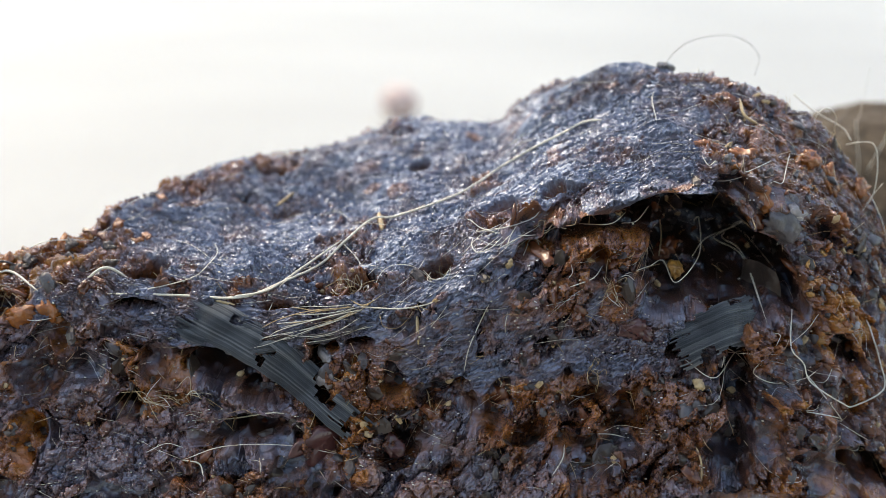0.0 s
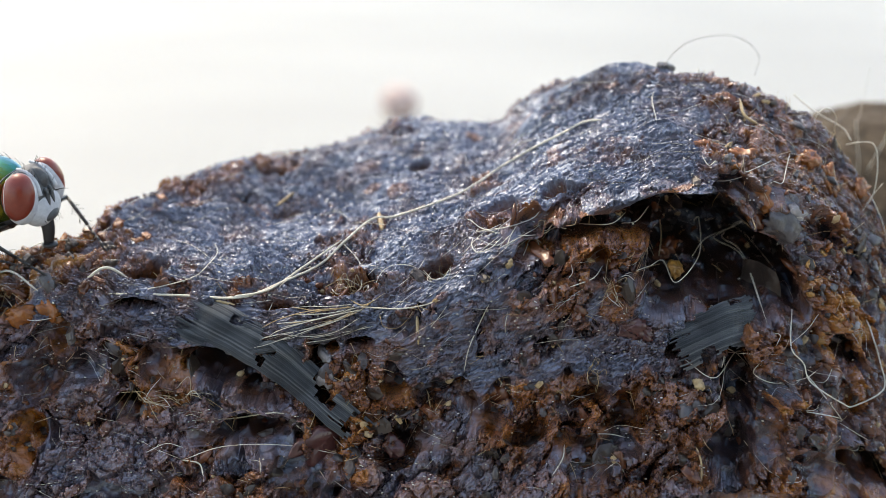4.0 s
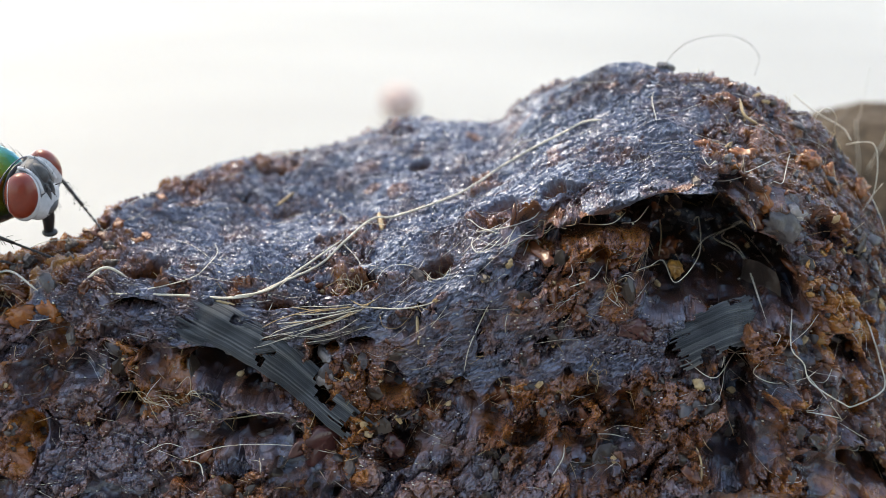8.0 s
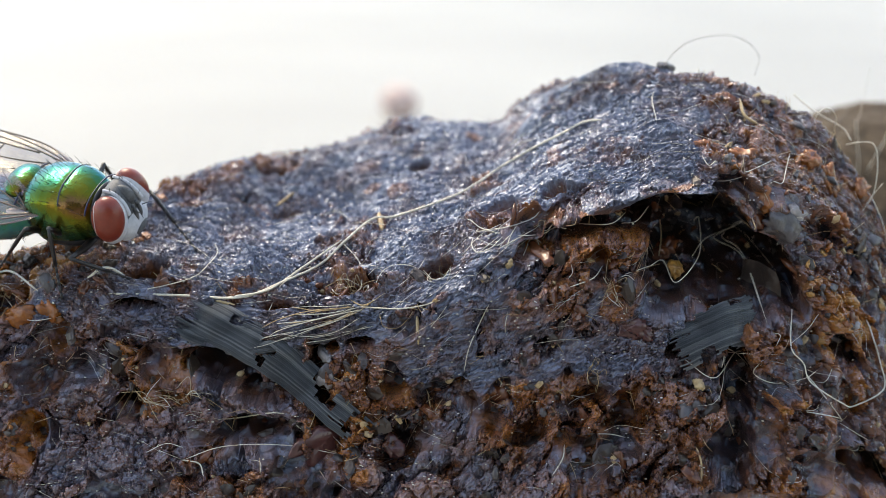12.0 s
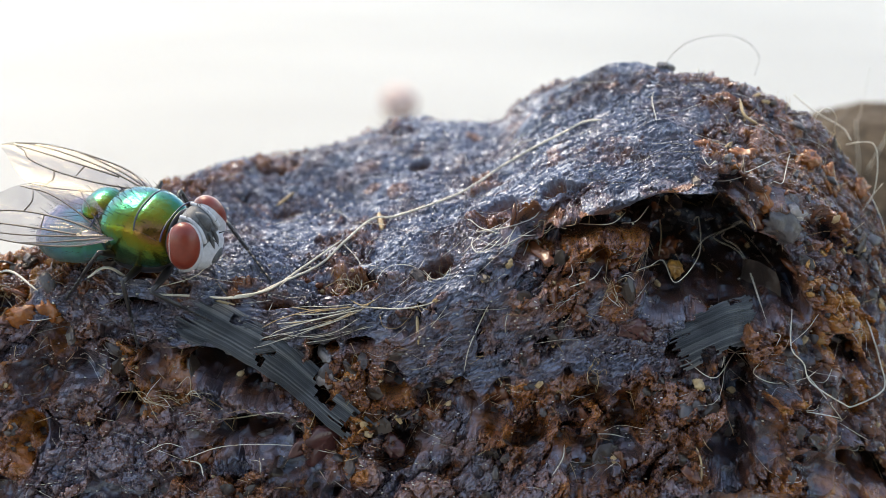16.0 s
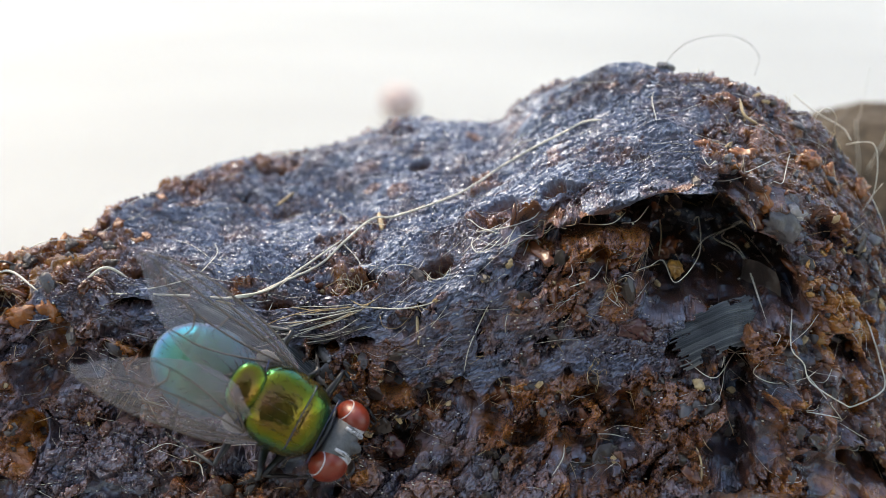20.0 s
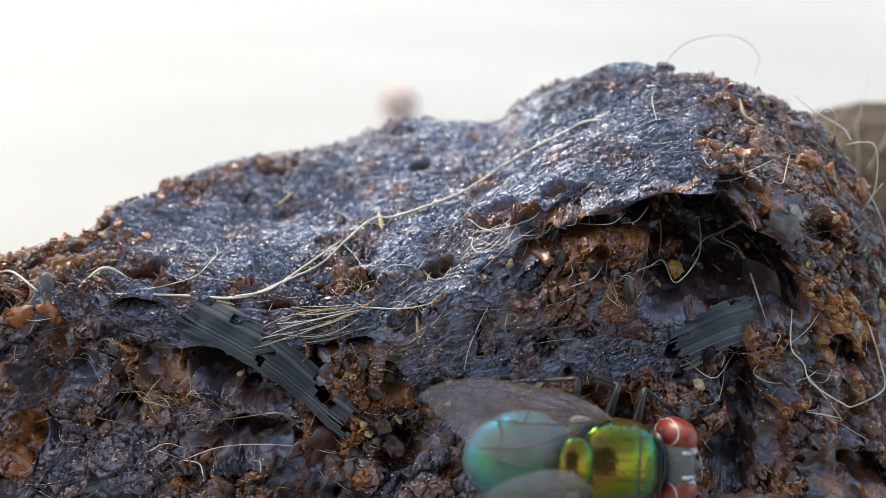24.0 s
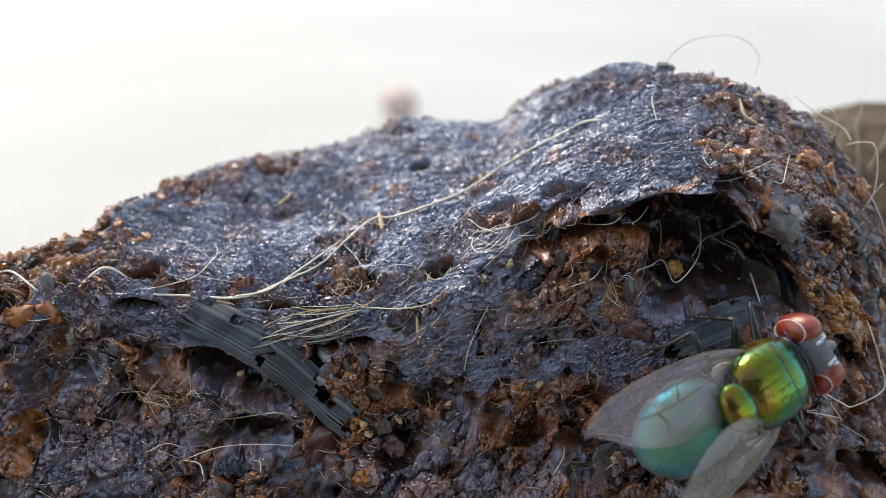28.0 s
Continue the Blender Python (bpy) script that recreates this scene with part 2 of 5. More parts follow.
# bits of another tone: along x, over s, half widths in mm and in s, tone (0 dark, 1 pale amber)
SPOTS_ABOVE = [
    (8.34, 3.484, 0.49, 0.117, 0.9),
    (10.24, 3.79, 0.88, 0.35, 0.8),
    (12.15, 3.871, 0.61, 0.35, 0.85),
    (13.23, 4.051, 0.7, 0.306, 0.8),
    (-12.04, 4.402, 0.79, 0.324, 0.95),
    (-10.82, 3.502, 0.7, 0.35, 0.85),
    (-13.62, 4.105, 1.05, 0.35, 0.8),
    (-13.77, 3.142, 1.23, 0.297, 0.9),
    (-3.29, 3.061, 1.23, 0.054, 0.7),
    (-7.72, 4.636, 0.7, 0.207, 0.9),
    (-5.56, 4.591, 0.7, 0.112, 0.85),
    (-2.5, 4.078, 0.46, 0.049, 0.8),
    (-8.73, 4.249, 1.05, 0.148, 0.7),
    (-1.6, 3.97, 0.7, 0.094, 0.75),
    (9.78, 4.663, 0.88, 0.175, 0.95),
    (15.86, 5.347, 0.53, 0.35, 0.75),
    (-2, 3.592, 0.21, 0.13, 0.98),
    (7.3, 2.98, 0.9, 0.03, 0.95),
]
SPOTS_FRONT = [
    (6, 2.062, 0.46, 0.058, 0.75),
    (2.97, 2.791, 0.7, 0.09, 0.85),
    (-8.4, 2.215, 0.88, 0.162, 0.75),
    (-6.42, 2.224, 0.7, 0.03, 0.6),
    (-2, 2.413, 1.05, 0.13, 0.6),
    (-2.1, 2.089, 1.05, 0.117, 0.7),
    (1.89, 1.819, 0.7, 0.09, 0.8),
    (5.17, 2.602, 1.05, 0.112, 0.75),
    (5.49, 2.26, 0.61, 0.121, 0.7),
    (3.33, 1.801, 1.58, 0.081, 0.7),
    (6.39, 1.63, 1.05, 0.13, 0.65),
    (-13.08, 1.756, 0.7, 0.225, 0.8),
    (13.09, 2.431, 0.7, 0.234, 0.9),
    (-9.41, 2.098, 0.79, 0.121, 0.8),
    (6.64, 1.396, 1.23, 0.094, 0.6),
]

# hollows: along x, over s, half widths in mm and in s, depth in mm
CAVES = [
    (8.75, 2.37, 2.5, 0.36, 4.6),
    (6.75, 2.76, 2.1, 0.17, 2.2),
    (4.45, 2.80, 1.6, 0.09, 1.5),
    (-6.75, 2.33, 1.3, 0.15, 1.9),
    (-5.55, 2.15, 0.9, 0.10, 1.7),
    (-5.95, 1.85, 1.05, 0.16, 1.6),
    (-7.6, 2.46, 0.8, 0.07, 1.6),
    (9.15, 1.60, 0.55, 0.26, 2.0),
    (8.6, 1.25, 0.8, 0.16, 1.8),
    (13.30, 1.25, 1.1, 0.14, 2.0),
    (12.8, 2.08, 0.7, 0.16, 1.6),
    (-9.85, 2.05, 0.5, 0.12, 1.5),
    (-2.55, 2.55, 0.55, 0.06, 1.6),
    (-9.45, 2.86, 0.85, 0.055, 1.6),
]
PITS = [
    (-0.85, 4.23, 0.32, 0.06, 0.7),
    (-5.45, 3.94, 0.45, 0.05, 0.3),
    (1.75, 3.24, 0.85, 0.15, 0.55),
    (2.80, 3.22, 0.16, 0.05, 0.5),
    (3.45, 3.26, 0.35, 0.07, 0.55),
    (1.95, 3.72, 0.3, 0.05, 0.4),
    (-0.20, 3.02, 0.50, 0.08, 0.8),
    (-3.05, 3.04, 1.3, 0.10, 0.45),
    (-5.1, 2.9, 0.6, 0.05, 0.5),
    (-9.35, 3.27, 0.65, 0.15, 1.3),
    (-10.55, 2.53, 0.20, 0.04, 0.7),
    (-1.40, 1.61, 0.70, 0.08, 1.0),
    (5.45, 1.49, 0.75, 0.09, 0.8),
    (-12.60, 2.18, 0.70, 0.14, 0.5),
    (4.50, 1.71, 0.65, 0.07, 0.7),
    (-12.85, 1.72, 0.60, 0.15, 0.6),
    (2.6, 1.55, 0.7, 0.08, 0.8),
    (0.2, 1.45, 0.6, 0.07, 0.7),
]

# torn openings in the skin, where the crumbs show: along x, over s, half widths
TEARS = [
    (4.25, 2.52, 2.9, 0.36), (-3.05, 3.04, 1.35, 0.10), (-6.9, 3.12, 0.9, 0.05), (-9.4, 3.27, 0.8, 0.17), (2.5, 3.13, 0.9, 0.12),
    (-3.0, 2.33, 1.3, 0.15), (1.9, 1.9, 0.5, 0.1), (9.3, 3.5, 1.2, 0.4), (-11.6, 3.5, 0.9, 0.3),
]


def crust_grid(xs, ss):
    """The lump's real surface in mm, how far skin covers it, the tone of the bit at each point with shade of gaps and
    hollows put in, and how ashen it is.
    """
    base = sheet(xs, ss)
    X, S = np.meshgrid(xs, ss)
    n = np.cross(np.gradient(base, axis=1), np.gradient(base, axis=0))
    n = n / np.maximum(np.linalg.norm(n, axis=-1, keepdims=True), 1e-9)
    if n[len(ss) // 2, len(xs) // 2, 2] < 0:
        n = -n
    # distances over the sheet in mm: along it, and up from its front edge
    V = np.concatenate([np.zeros((1, len(xs))), np.cumsum(np.linalg.norm(np.diff(base, axis=0), axis=-1), axis=0)])
    V = V - V[int(np.searchsorted(ss, 3.0))]
    q = np.stack([X, V], -1)
    shaken = lambda scale, much, seed: q + much * np.stack([layered2(q, scale, 2, seed), layered2(q, scale, 2, seed + 7)], -1)
    bent, fine_bent = shaken(0.9, 0.45, 51), shaken(3.0, 0.12, 71)
    wob = layered2(q, 0.5, 4, 11, 0.6)

    # where the skin lies
    low = np.interp(X, [-27, -13, -11.5, -9, -6, -3.2, -2.2, -1.3, 0.8, 2.8, 4.6, 7.2, 8.6, 9.6, 21], [2.9, 2.9, 2.8, 2.6, 2.5, 2.6, 2.5, 2.15, 1.9, 1.92, 1.92, 1.95, 2.9, 3.6, 4.2])
    skin = smooth(-0.07, 0.07, S + 0.16 * wob - low) * smooth(0.2, -0.25, S + 0.4 * wob - np.interp(X, [-27, -12, -11, -6, 0, 21], [3.2, 3.6, 4.55, 4.8, 5.05, 5.2]))
    skin = skin * smooth(9.6, 8.3, X + 1.2 * wob) * smooth(-13.4, -12.2, X + 0.8 * wob)
    for tx, ts, wx, ws in TEARS:
        skin = skin * (1 - 0.92 * smooth(1.15, 0.75, np.sqrt(((X - tx) / wx) ** 2 + ((S - ts) / ws) ** 2) + 0.55 * wob))
    skin = skin * (1 - 0.8 * smooth(0.62, 0.85, layered2(q, 0.75, 3, 31)))
    front = smooth(2.95, 2.6, S)
    wet = front * smooth(-0.1, 0.35, layered2(q, 0.5, 4, 41, 0.65) + 0.5 * smooth(-5.5, -9, X) + 0.12 - 0.25 * smooth(3, 7, X) - 0.3 * smooth(9, 11, X))
    glaze = np.maximum(skin * (1 - 0.5 * smooth(0.3, 0.7, layered2(q, 1.1, 4, 45, 0.65))), 0.5 * wet)
    crumb = (1 - skin) * (1 - 0.35 * wet)

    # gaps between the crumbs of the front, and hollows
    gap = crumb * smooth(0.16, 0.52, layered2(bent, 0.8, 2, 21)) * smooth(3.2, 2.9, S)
    ragged = 0.34 * layered2(q, 1.2, 3, 91)
    torn = 0.30 * layered2(q, 0.9, 2, 95)
    deepest = np.zeros_like(X)
    for hx, hs, wx, ws, deep in CAVES:
        w = smooth(1.12, 0.60, np.sqrt(((X - hx) / wx) ** 2 + ((S - hs) / ws) ** 2) + 0.7 * torn)
        deepest = np.maximum(deepest, w * deep)
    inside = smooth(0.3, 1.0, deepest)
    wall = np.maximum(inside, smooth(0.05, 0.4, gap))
    crumb, skin, wet = crumb * (1 - 0.95 * wall), skin * (1 - 0.95 * inside), wet * (1 - 0.95 * wall)

    # clods, crumbs and grains
    f_high, own, f_edge = facets2(bent, 0.95, 60)
    g_high, small, g_edge = facets2(fine_bent, 2.5, 80)
    t_high, tiny, t_edge = facets2(fine_bent, 6.0, 100)
    m_high, mote, m_edge = facets2(fine_bent, 12.0, 110)
    dome = lambda e: np.sqrt(np.clip(e, 0, 0.5) * 2) - 0.5
    h = 0.12 * layered2(q, 0.22, 2, 5) + 0.14 * layered2(q, 0.7, 2, 7)
    east = smooth(9.0, 10.5, X + 0.6 * wob)
    crest = east * smooth(3.0, 3.3, S)
    big = crumb * (1 - 0.6 * crest) * (1 - 0.35 * smooth(3.0, 3.4, S)) * (1 - 0.45 * east)
    h = h + big * (0.34 * f_high + 0.20 * dome(f_edge) + 0.22 * (0.3 - np.abs(layered2(bent, 0.8, 4, 15, 0.55))))
    h = h + crumb * (1 - 0.45 * crest) * ((0.15 + 0.10 * east) * g_high + (0.09 + 0.08 * east) * dome(g_edge) + 0.09 * t_high + 0.05 * dome(t_edge) + 0.04 * m_high + 0.06 * (0.3 - np.abs(layered2(fine_bent, 2.6, 4, 37, 0.65))))
    h = h + 0.7 * wet * (1 - skin) * (0.07 * g_high + 0.05 * (0.3 - np.abs(layered2(fine_bent, 1.8, 4, 39, 0.6))))

    # the skin: gentle swells, short creases along it and small lapped scales
    along = np.stack([X * 0.75 - V * 0.10, V * 1.9 + X * 0.35], -1) + 0.25 * np.stack([layered2(q, 1.2, 2, 171), layered2(q, 1.2, 2, 178)], -1)
    k_high, k_own, k_edge = facets2(along, 1.7, 130, 1.3)
    flow = layered2(along, 0.85, 4, 181, 0.55)
    lap = flow * 3.2 + 0.4 * layered2(along, 2.0, 2, 185)
    lap = lap - np.floor(lap)
    worn = smooth(-0.25, 0.45, layered2(q, 0.55, 3, 191))
    h = h + skin * (0.10 * layered2(q, 0.8, 2, 29) + (0.05 + 0.07 * worn) * (0.5 - lap) * smooth(0.0, 0.12, lap))
    for k, (scale, deep, thin) in enumerate(((1.3, 0.07, 0.07), (2.3, 0.045, 0.08), (4.0, 0.03, 0.10))):
        line = layered2(along, scale, 2, 201 + 5 * k)
        h = h - skin * deep * np.exp(-(line / thin) ** 2) * smooth(-0.1, 0.3, layered2(q, 1.0, 2, 206 + 5 * k))
    h = h + skin * (0.035 * layered2(along, 3.5, 4, 221, 0.65) + 0.05 * k_high)

    out = base + n * h[..., None]
    into = np.array([0.0, 0.9, 0.25])
    out = out + (0.75 * gap * (1 - 0.5 * east))[..., None] * into
    # shade between the crumbs, put in as a halved tone
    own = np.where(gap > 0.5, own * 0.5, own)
    out = out + deepest[..., None] * into
    for hx, hs, wx, ws, deep in PITS:
        w = smooth(1.1, 0.6, np.sqrt(((X - hx) / wx) ** 2 + ((S - hs) / ws) ** 2) + 1.0 * ragged)
        out = out - (w * deep * (0.75 + 0.9 * torn))[..., None] * n
        own = np.where(w > 0.4, 0.45 + 0.3 * own, own)
        glaze = glaze * (1 - w)
    # the lip of skin stands out over the large hollow
    lip = np.interp(X, [3.0, 4.6, 5.8, 6.9, 8.0, 8.8, 10.8], [2.91, 2.95, 2.97, 2.99, 2.88, 2.70, 2.68])
    stand = np.exp(-((S - lip) / 0.06) ** 2) * smooth(2.6, 4.0, X) * smooth(11.2, 9.5, X)
    out = out + (0.45 * stand)[..., None] * np.array([0.0, -1.0, 0.05])
    glaze = glaze * (1 - inside)
    # the walls of gaps and hollows are crumbly too
    deep_in = wall > 0.02
    there = out[deep_in]
    rugged = 0.34 * (0.35 - np.abs(layered(there, 0.7, 2, 150, 0.6))) + 0.08 * layered(there, 1.8, 2, 155)
    out[deep_in] = there + n[deep_in] * (rugged * wall[deep_in])[:, None] + np.array([0.0, -0.7, 0.0]) * (rugged * wall[deep_in])[:, None]
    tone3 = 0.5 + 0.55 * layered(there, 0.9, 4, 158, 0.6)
    # shade painted into the tone: the hollows go darker the deeper they are
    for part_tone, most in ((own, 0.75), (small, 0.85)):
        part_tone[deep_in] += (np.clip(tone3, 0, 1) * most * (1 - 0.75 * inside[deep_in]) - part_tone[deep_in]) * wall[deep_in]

    warm = 0.45 * smooth(-11.0, -12.3, X + wob) * smooth(2.8, 3.1, S) + 0.10 * smooth(9.5, 12, X + wob) + 0.12 * smooth(4.2, 4.8, S) * smooth(0, -5, X)
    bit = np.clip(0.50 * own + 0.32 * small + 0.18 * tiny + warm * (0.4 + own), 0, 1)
    for px, ps, wx, ws, tone in [(a, b, 0.7 * c, 0.7 * d, e - 0.12) for a, b, c, d, e in SPOTS_ABOVE] + SPOTS_FRONT:
        w = smooth(1.1, 0.75, np.sqrt(((X - px) / wx) ** 2 + ((S - ps) / ws) ** 2) + 0.8 * ragged) * (1 - inside)
        bit, glaze = bit + (tone + 0.3 * (small - 0.5) - bit) * w, glaze * (1 - 0.9 * w)
    ash = smooth(0.25, 0.75, small * 0.6 + 0.5 * own - 0.2 + 0.5 * layered2(q, 0.9, 3, 231)) * (0.10 + 0.65 * smooth(8.5, 9.5, X) * smooth(2.5, 3.0, S)) * (1 - inside)
    return out, glaze, bit, ash


# ---- mesh tools (lengths in mm) ----
def solid(name, verts, faces, material, parent=None, label="", soft=True):
    """Links verts (mm) and faces as one mesh object, a part of parent where one is given."""
    me = bpy.data.meshes.new(name)
    me.from_pydata((np.asarray(verts, float) * MM).tolist(), [], faces if isinstance(faces, list) else faces.tolist())
    me.materials.append(material)
    me.polygons.foreach_set("use_smooth", [soft] * len(me.polygons))
    me.update()
    ob = new(name, me)
    ob.parent = parent
    return tagged(ob, label) if label else ob


def lattice(rows, cols, wrap=False):
    """Quads of a grid of rows x cols points."""
    r, c = np.meshgrid(np.arange(rows - 1), np.arange(cols if wrap else cols - 1), indexing="ij")
    c2 = (c + 1) % cols
    return np.stack([r * cols + c, r * cols + c2, (r + 1) * cols + c2, (r + 1) * cols + c], -1).reshape(-1, 4)


def egg(centre, radii, nu=40, nv=24, square=1.0, shape=None):
    """A closed egg along x; shape(points) may bend it before it is moved to its centre."""
    v = np.linspace(0.02, math.pi - 0.02, nv)
    u = np.linspace(0, 2 * math.pi, nu, endpoint=False)
    V, U = np.meshgrid(v, u, indexing="ij")
    bend = lambda a: np.sign(a) * np.abs(a) ** square
    p = np.stack([bend(np.cos(V)) * radii[0], bend(np.sin(V)) * bend(np.cos(U)) * radii[1], bend(np.sin(V)) * bend(np.sin(U)) * radii[2]], -1).reshape(-1, 3)
    if shape:
        p = shape(p)
    f = [list(reversed(q)) for q in lattice(nv, nu, True).tolist()]
    f.append(list(range(nu)))
    f.append(list(reversed(range((nv - 1) * nu, nv * nu))))
    return p + np.array(centre), f


def curve(points, steps):
    """A smooth line through points."""
    p = np.array(points, float)
    p = np.vstack([2 * p[0] - p[1], p, 2 * p[-1] - p[-2]])
    t = np.linspace(0, len(points) - 1, steps)
    i = np.clip(np.floor(t).astype(int), 0, len(points) - 2)
    f = (t - i)[:, None]
    a, b, c, d = p[i], p[i + 1], p[i + 2], p[i + 3]
    return 0.5 * (2 * b + (c - a) * f + (2 * a - 5 * b + 4 * c - d) * f ** 2 + (3 * b - a - 3 * c + d) * f ** 3)


def tube(line, radius, sides=5):
    """A round rod along a line; radius: one value or one for each point."""
    line = np.asarray(line, float)
    n = len(line)
    rad = np.broadcast_to(np.asarray(radius, float), (n,))
    way = np.gradient(line, axis=0)
    way = way / np.maximum(np.linalg.norm(way, axis=1, keepdims=True), 1e-9)
    ref = np.array([0.31, 0.24, 0.92])
    a = np.cross(way, ref)
    a = a / np.maximum(np.linalg.norm(a, axis=1, keepdims=True), 1e-9)
    b = np.cross(way, a)
    th = np.linspace(0, 2 * math.pi, sides, endpoint=False)
    p = line[:, None] + rad[:, None, None] * (np.cos(th)[None, :, None] * a[:, None] + np.sin(th)[None, :, None] * b[:, None])
    f = lattice(n, sides, True).tolist()
    f.append(list(reversed(range(sides))))
    f.append(list(range((n - 1) * sides, n * sides)))
    return p.reshape(-1, 3), f


def joined(pieces):
    """Several (verts, faces) as one."""
    vs, fs, k = [], [], 0
    for v, f in pieces:
        vs.append(np.asarray(v, float))
        fs += [[i + k for i in q] for q in (f if isinstance(f, list) else f.tolist())]
        k += len(v)
    return np.vstack(vs), fs


def empty(name, label, category, group=""):
    return tagged(new(name), label, category, group)


# ---- ground ----
gx = np.concatenate([-np.geomspace(60000, 60, 14), np.linspace(-50, 50, 21), np.geomspace(60, 60000, 14)])
GX, GY = np.meshgrid(gx, gx)
ground = solid("ground", np.stack([GX, GY, 0.12 * puffs(np.stack([GX, GY, 0 * GX], -1), 0.05, 3) - 0.12], -1).reshape(-1, 3), lattice(len(gx), len(gx)), GROUND)
tagged(ground, "pale sunlit stone ground under the dried lump", "ground", kind="structure")

# ---- the lump ----
XS = np.concatenate([np.linspace(-27, -16, 60, endpoint=False), np.arange(-16, 16.5, 0.036), np.linspace(16.5, 21, 40)])
SS = np.concatenate([np.linspace(0, 1.0, 40, endpoint=False), np.arange(1.0, 5.45, 0.009), np.linspace(5.45, 7, 50)])
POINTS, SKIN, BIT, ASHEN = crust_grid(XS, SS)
NORMALS = np.cross(np.gradient(POINTS, axis=1), np.gradient(POINTS, axis=0))
NORMALS /= np.maximum(np.linalg.norm(NORMALS, axis=-1, keepdims=True), 1e-9)
if NORMALS[300, 300, 2] < 0:
    NORMALS = -NORMALS


def crust_mesh(name, points, skin, bit, ashen, parent):
    ob = solid(name, points.reshape(-1, 3), lattice(*points.shape[:2]), CRUST, parent, soft=False)
    for key, v in (("skin", skin), ("bit", bit), ("ash", ashen)):
        ob.data.attributes.new(key, "FLOAT", "POINT").data.foreach_set("value", np.ascontiguousarray(v, dtype=np.float32).ravel())
    return ob


lump = empty("dried_dung_lump", "dark brown crumbly lump of dried dung with hairs and feather bits", "dried dung")
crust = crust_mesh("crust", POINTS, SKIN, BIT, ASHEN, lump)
tagged(crust, "crumbly brown crust under a grey fibrous skin")


def spot(x, s, lift=0.0):
    """The place (mm) on the crust at x along and s over the lump, lift mm out of it."""
    i, j = np.interp(s, SS, np.arange(len(SS))), np.interp(x, XS, np.arange(len(XS)))
    i, j = int(round(float(i))), int(round(float(j)))
    a, b = slice(max(i - 3, 0), i + 4), slice(max(j - 3, 0), j + 4)
    p = POINTS[a, b].reshape(-1, 3)
    return p.mean(0) * 0.5 + POINTS[i, j] * 0.5 + lift * NORMALS[a, b].reshape(-1, 3).mean(0)


def form(x, s, lift=0.0):
    """The place (mm) on the lump's smooth form, lift mm out of it."""
    p = sheet(np.array([x - 0.2, x, x + 0.2]), np.array([s - 0.02, s, s + 0.02]))
    n = np.cross(p[1, 2] - p[1, 0], p[2, 1] - p[0, 1])
    return p[1, 1] + lift * n / np.linalg.norm(n)


def strand(places, radius, material, name="hair", label=""):
    """A hair laid over the crust through places (x, s, lift)."""
    line = curve([spot(*q) for q in places], 8 * len(places))
    r = radius * np.concatenate([np.linspace(0.5, 1, 4), np.ones(len(line) - 8), np.linspace(1, 0.35, 4)])
    return solid(name, *tube(line, r), material, lump, label)


def air_strand(points, radius, material, label=""):
    line = curve(points, 10 * len(points))
    return solid("hair", *tube(line, radius), material, lump, label)


def vane(places, width, material, label, lift=0.05, radius=0.05, fray=0.25):
    """A scrap of feather: count barbs side by side over the crust."""
    count = int(width / 0.055)
    rng = random.Random(len(places) * 7 + count)
    mid = np.array([form(x, s, lift + l) for x, s, l in places])
    out = np.array([form(x, s, 1.0) - form(x, s, 0.0) for x, s, l in places])
    side = np.cross(np.gradient(mid, axis=0), out)
    side /= np.linalg.norm(side, axis=1, keepdims=True)
    n, m = 9 * len(mid), 4 * count + 1
    line, across, up = curve(mid, n), curve(side, n), curve(out, n)
    c = np.linspace(-0.5, 0.5, m)
    wide = width * (1 + fray * np.linspace(-0.5, 0.6, n) + 0.10 * layered(line, 0.9, 3, count + 3))[:, None]
    grid = line[:, None] + across[:, None] * (c[None] * wide)[..., None]
    lay = 0.16 * layered(grid, 0.7, 3, count) + np.sin(np.arange(m) * math.pi / 2)[None] * 0.5 * radius * (1 + 0.5 * layered(grid, 1.5, 2, count + 9)) - 0.25 * (2 * c[None]) ** 4
    grid = grid + up[:, None] * lay[..., None] + across[:, None] * (0.015 * layered(grid, 0.8, 2, 5))[..., None]
    gone = layered(grid, 1.1, 3, count + 21)
    # ragged ends: each barb stops at its own length
    keep = [(i, k) for k in range(m - 1) for i in range(n - 1)]
    first = np.repeat([rng.randint(0, 5) for _ in range(count + 1)], 4)
    last = np.repeat([n - 2 - rng.randint(0, 8) for _ in range(count + 1)], 4)
    faces = [[i * m + k, i * m + k + 1, (i + 1) * m + k + 1, (i + 1) * m + k] for i, k in keep if first[k] <= i <= last[k] and gone[i, k] < 0.42]
    ob = solid("feather_scrap", grid.reshape(-1, 3), faces, material, lump, label)
    tone = np.repeat([rng.random() for _ in range(count + 1)], 4)[:m]
    ob.data.attributes.new("barb", "FLOAT", "POINT").data.foreach_set("value", np.tile(tone, n).astype(np.float32))
    return ob


def chunk(x, s, long, wide, thick, material, label, turn=0, lift=0.05):
    """A larger single bit lying on the crust."""
    v, f = egg((0, 0, 0), (long, wide, thick), 32, 22, 0.8)
    v = v * (1 + 0.45 * layered(v, 1.5 / long, 4, int(abs(x) * 10), 0.6)[:, None])
    p, q = spot(x, s, lift), spot(x, s, 1.0)
    m = np.array((Vector(q) - Vector(p)).to_track_quat("Z", "X").to_matrix() @ Euler((0, 0, radians(turn))).to_matrix())
    return solid("chunk", v @ m.T + p, f, material, lump, label)


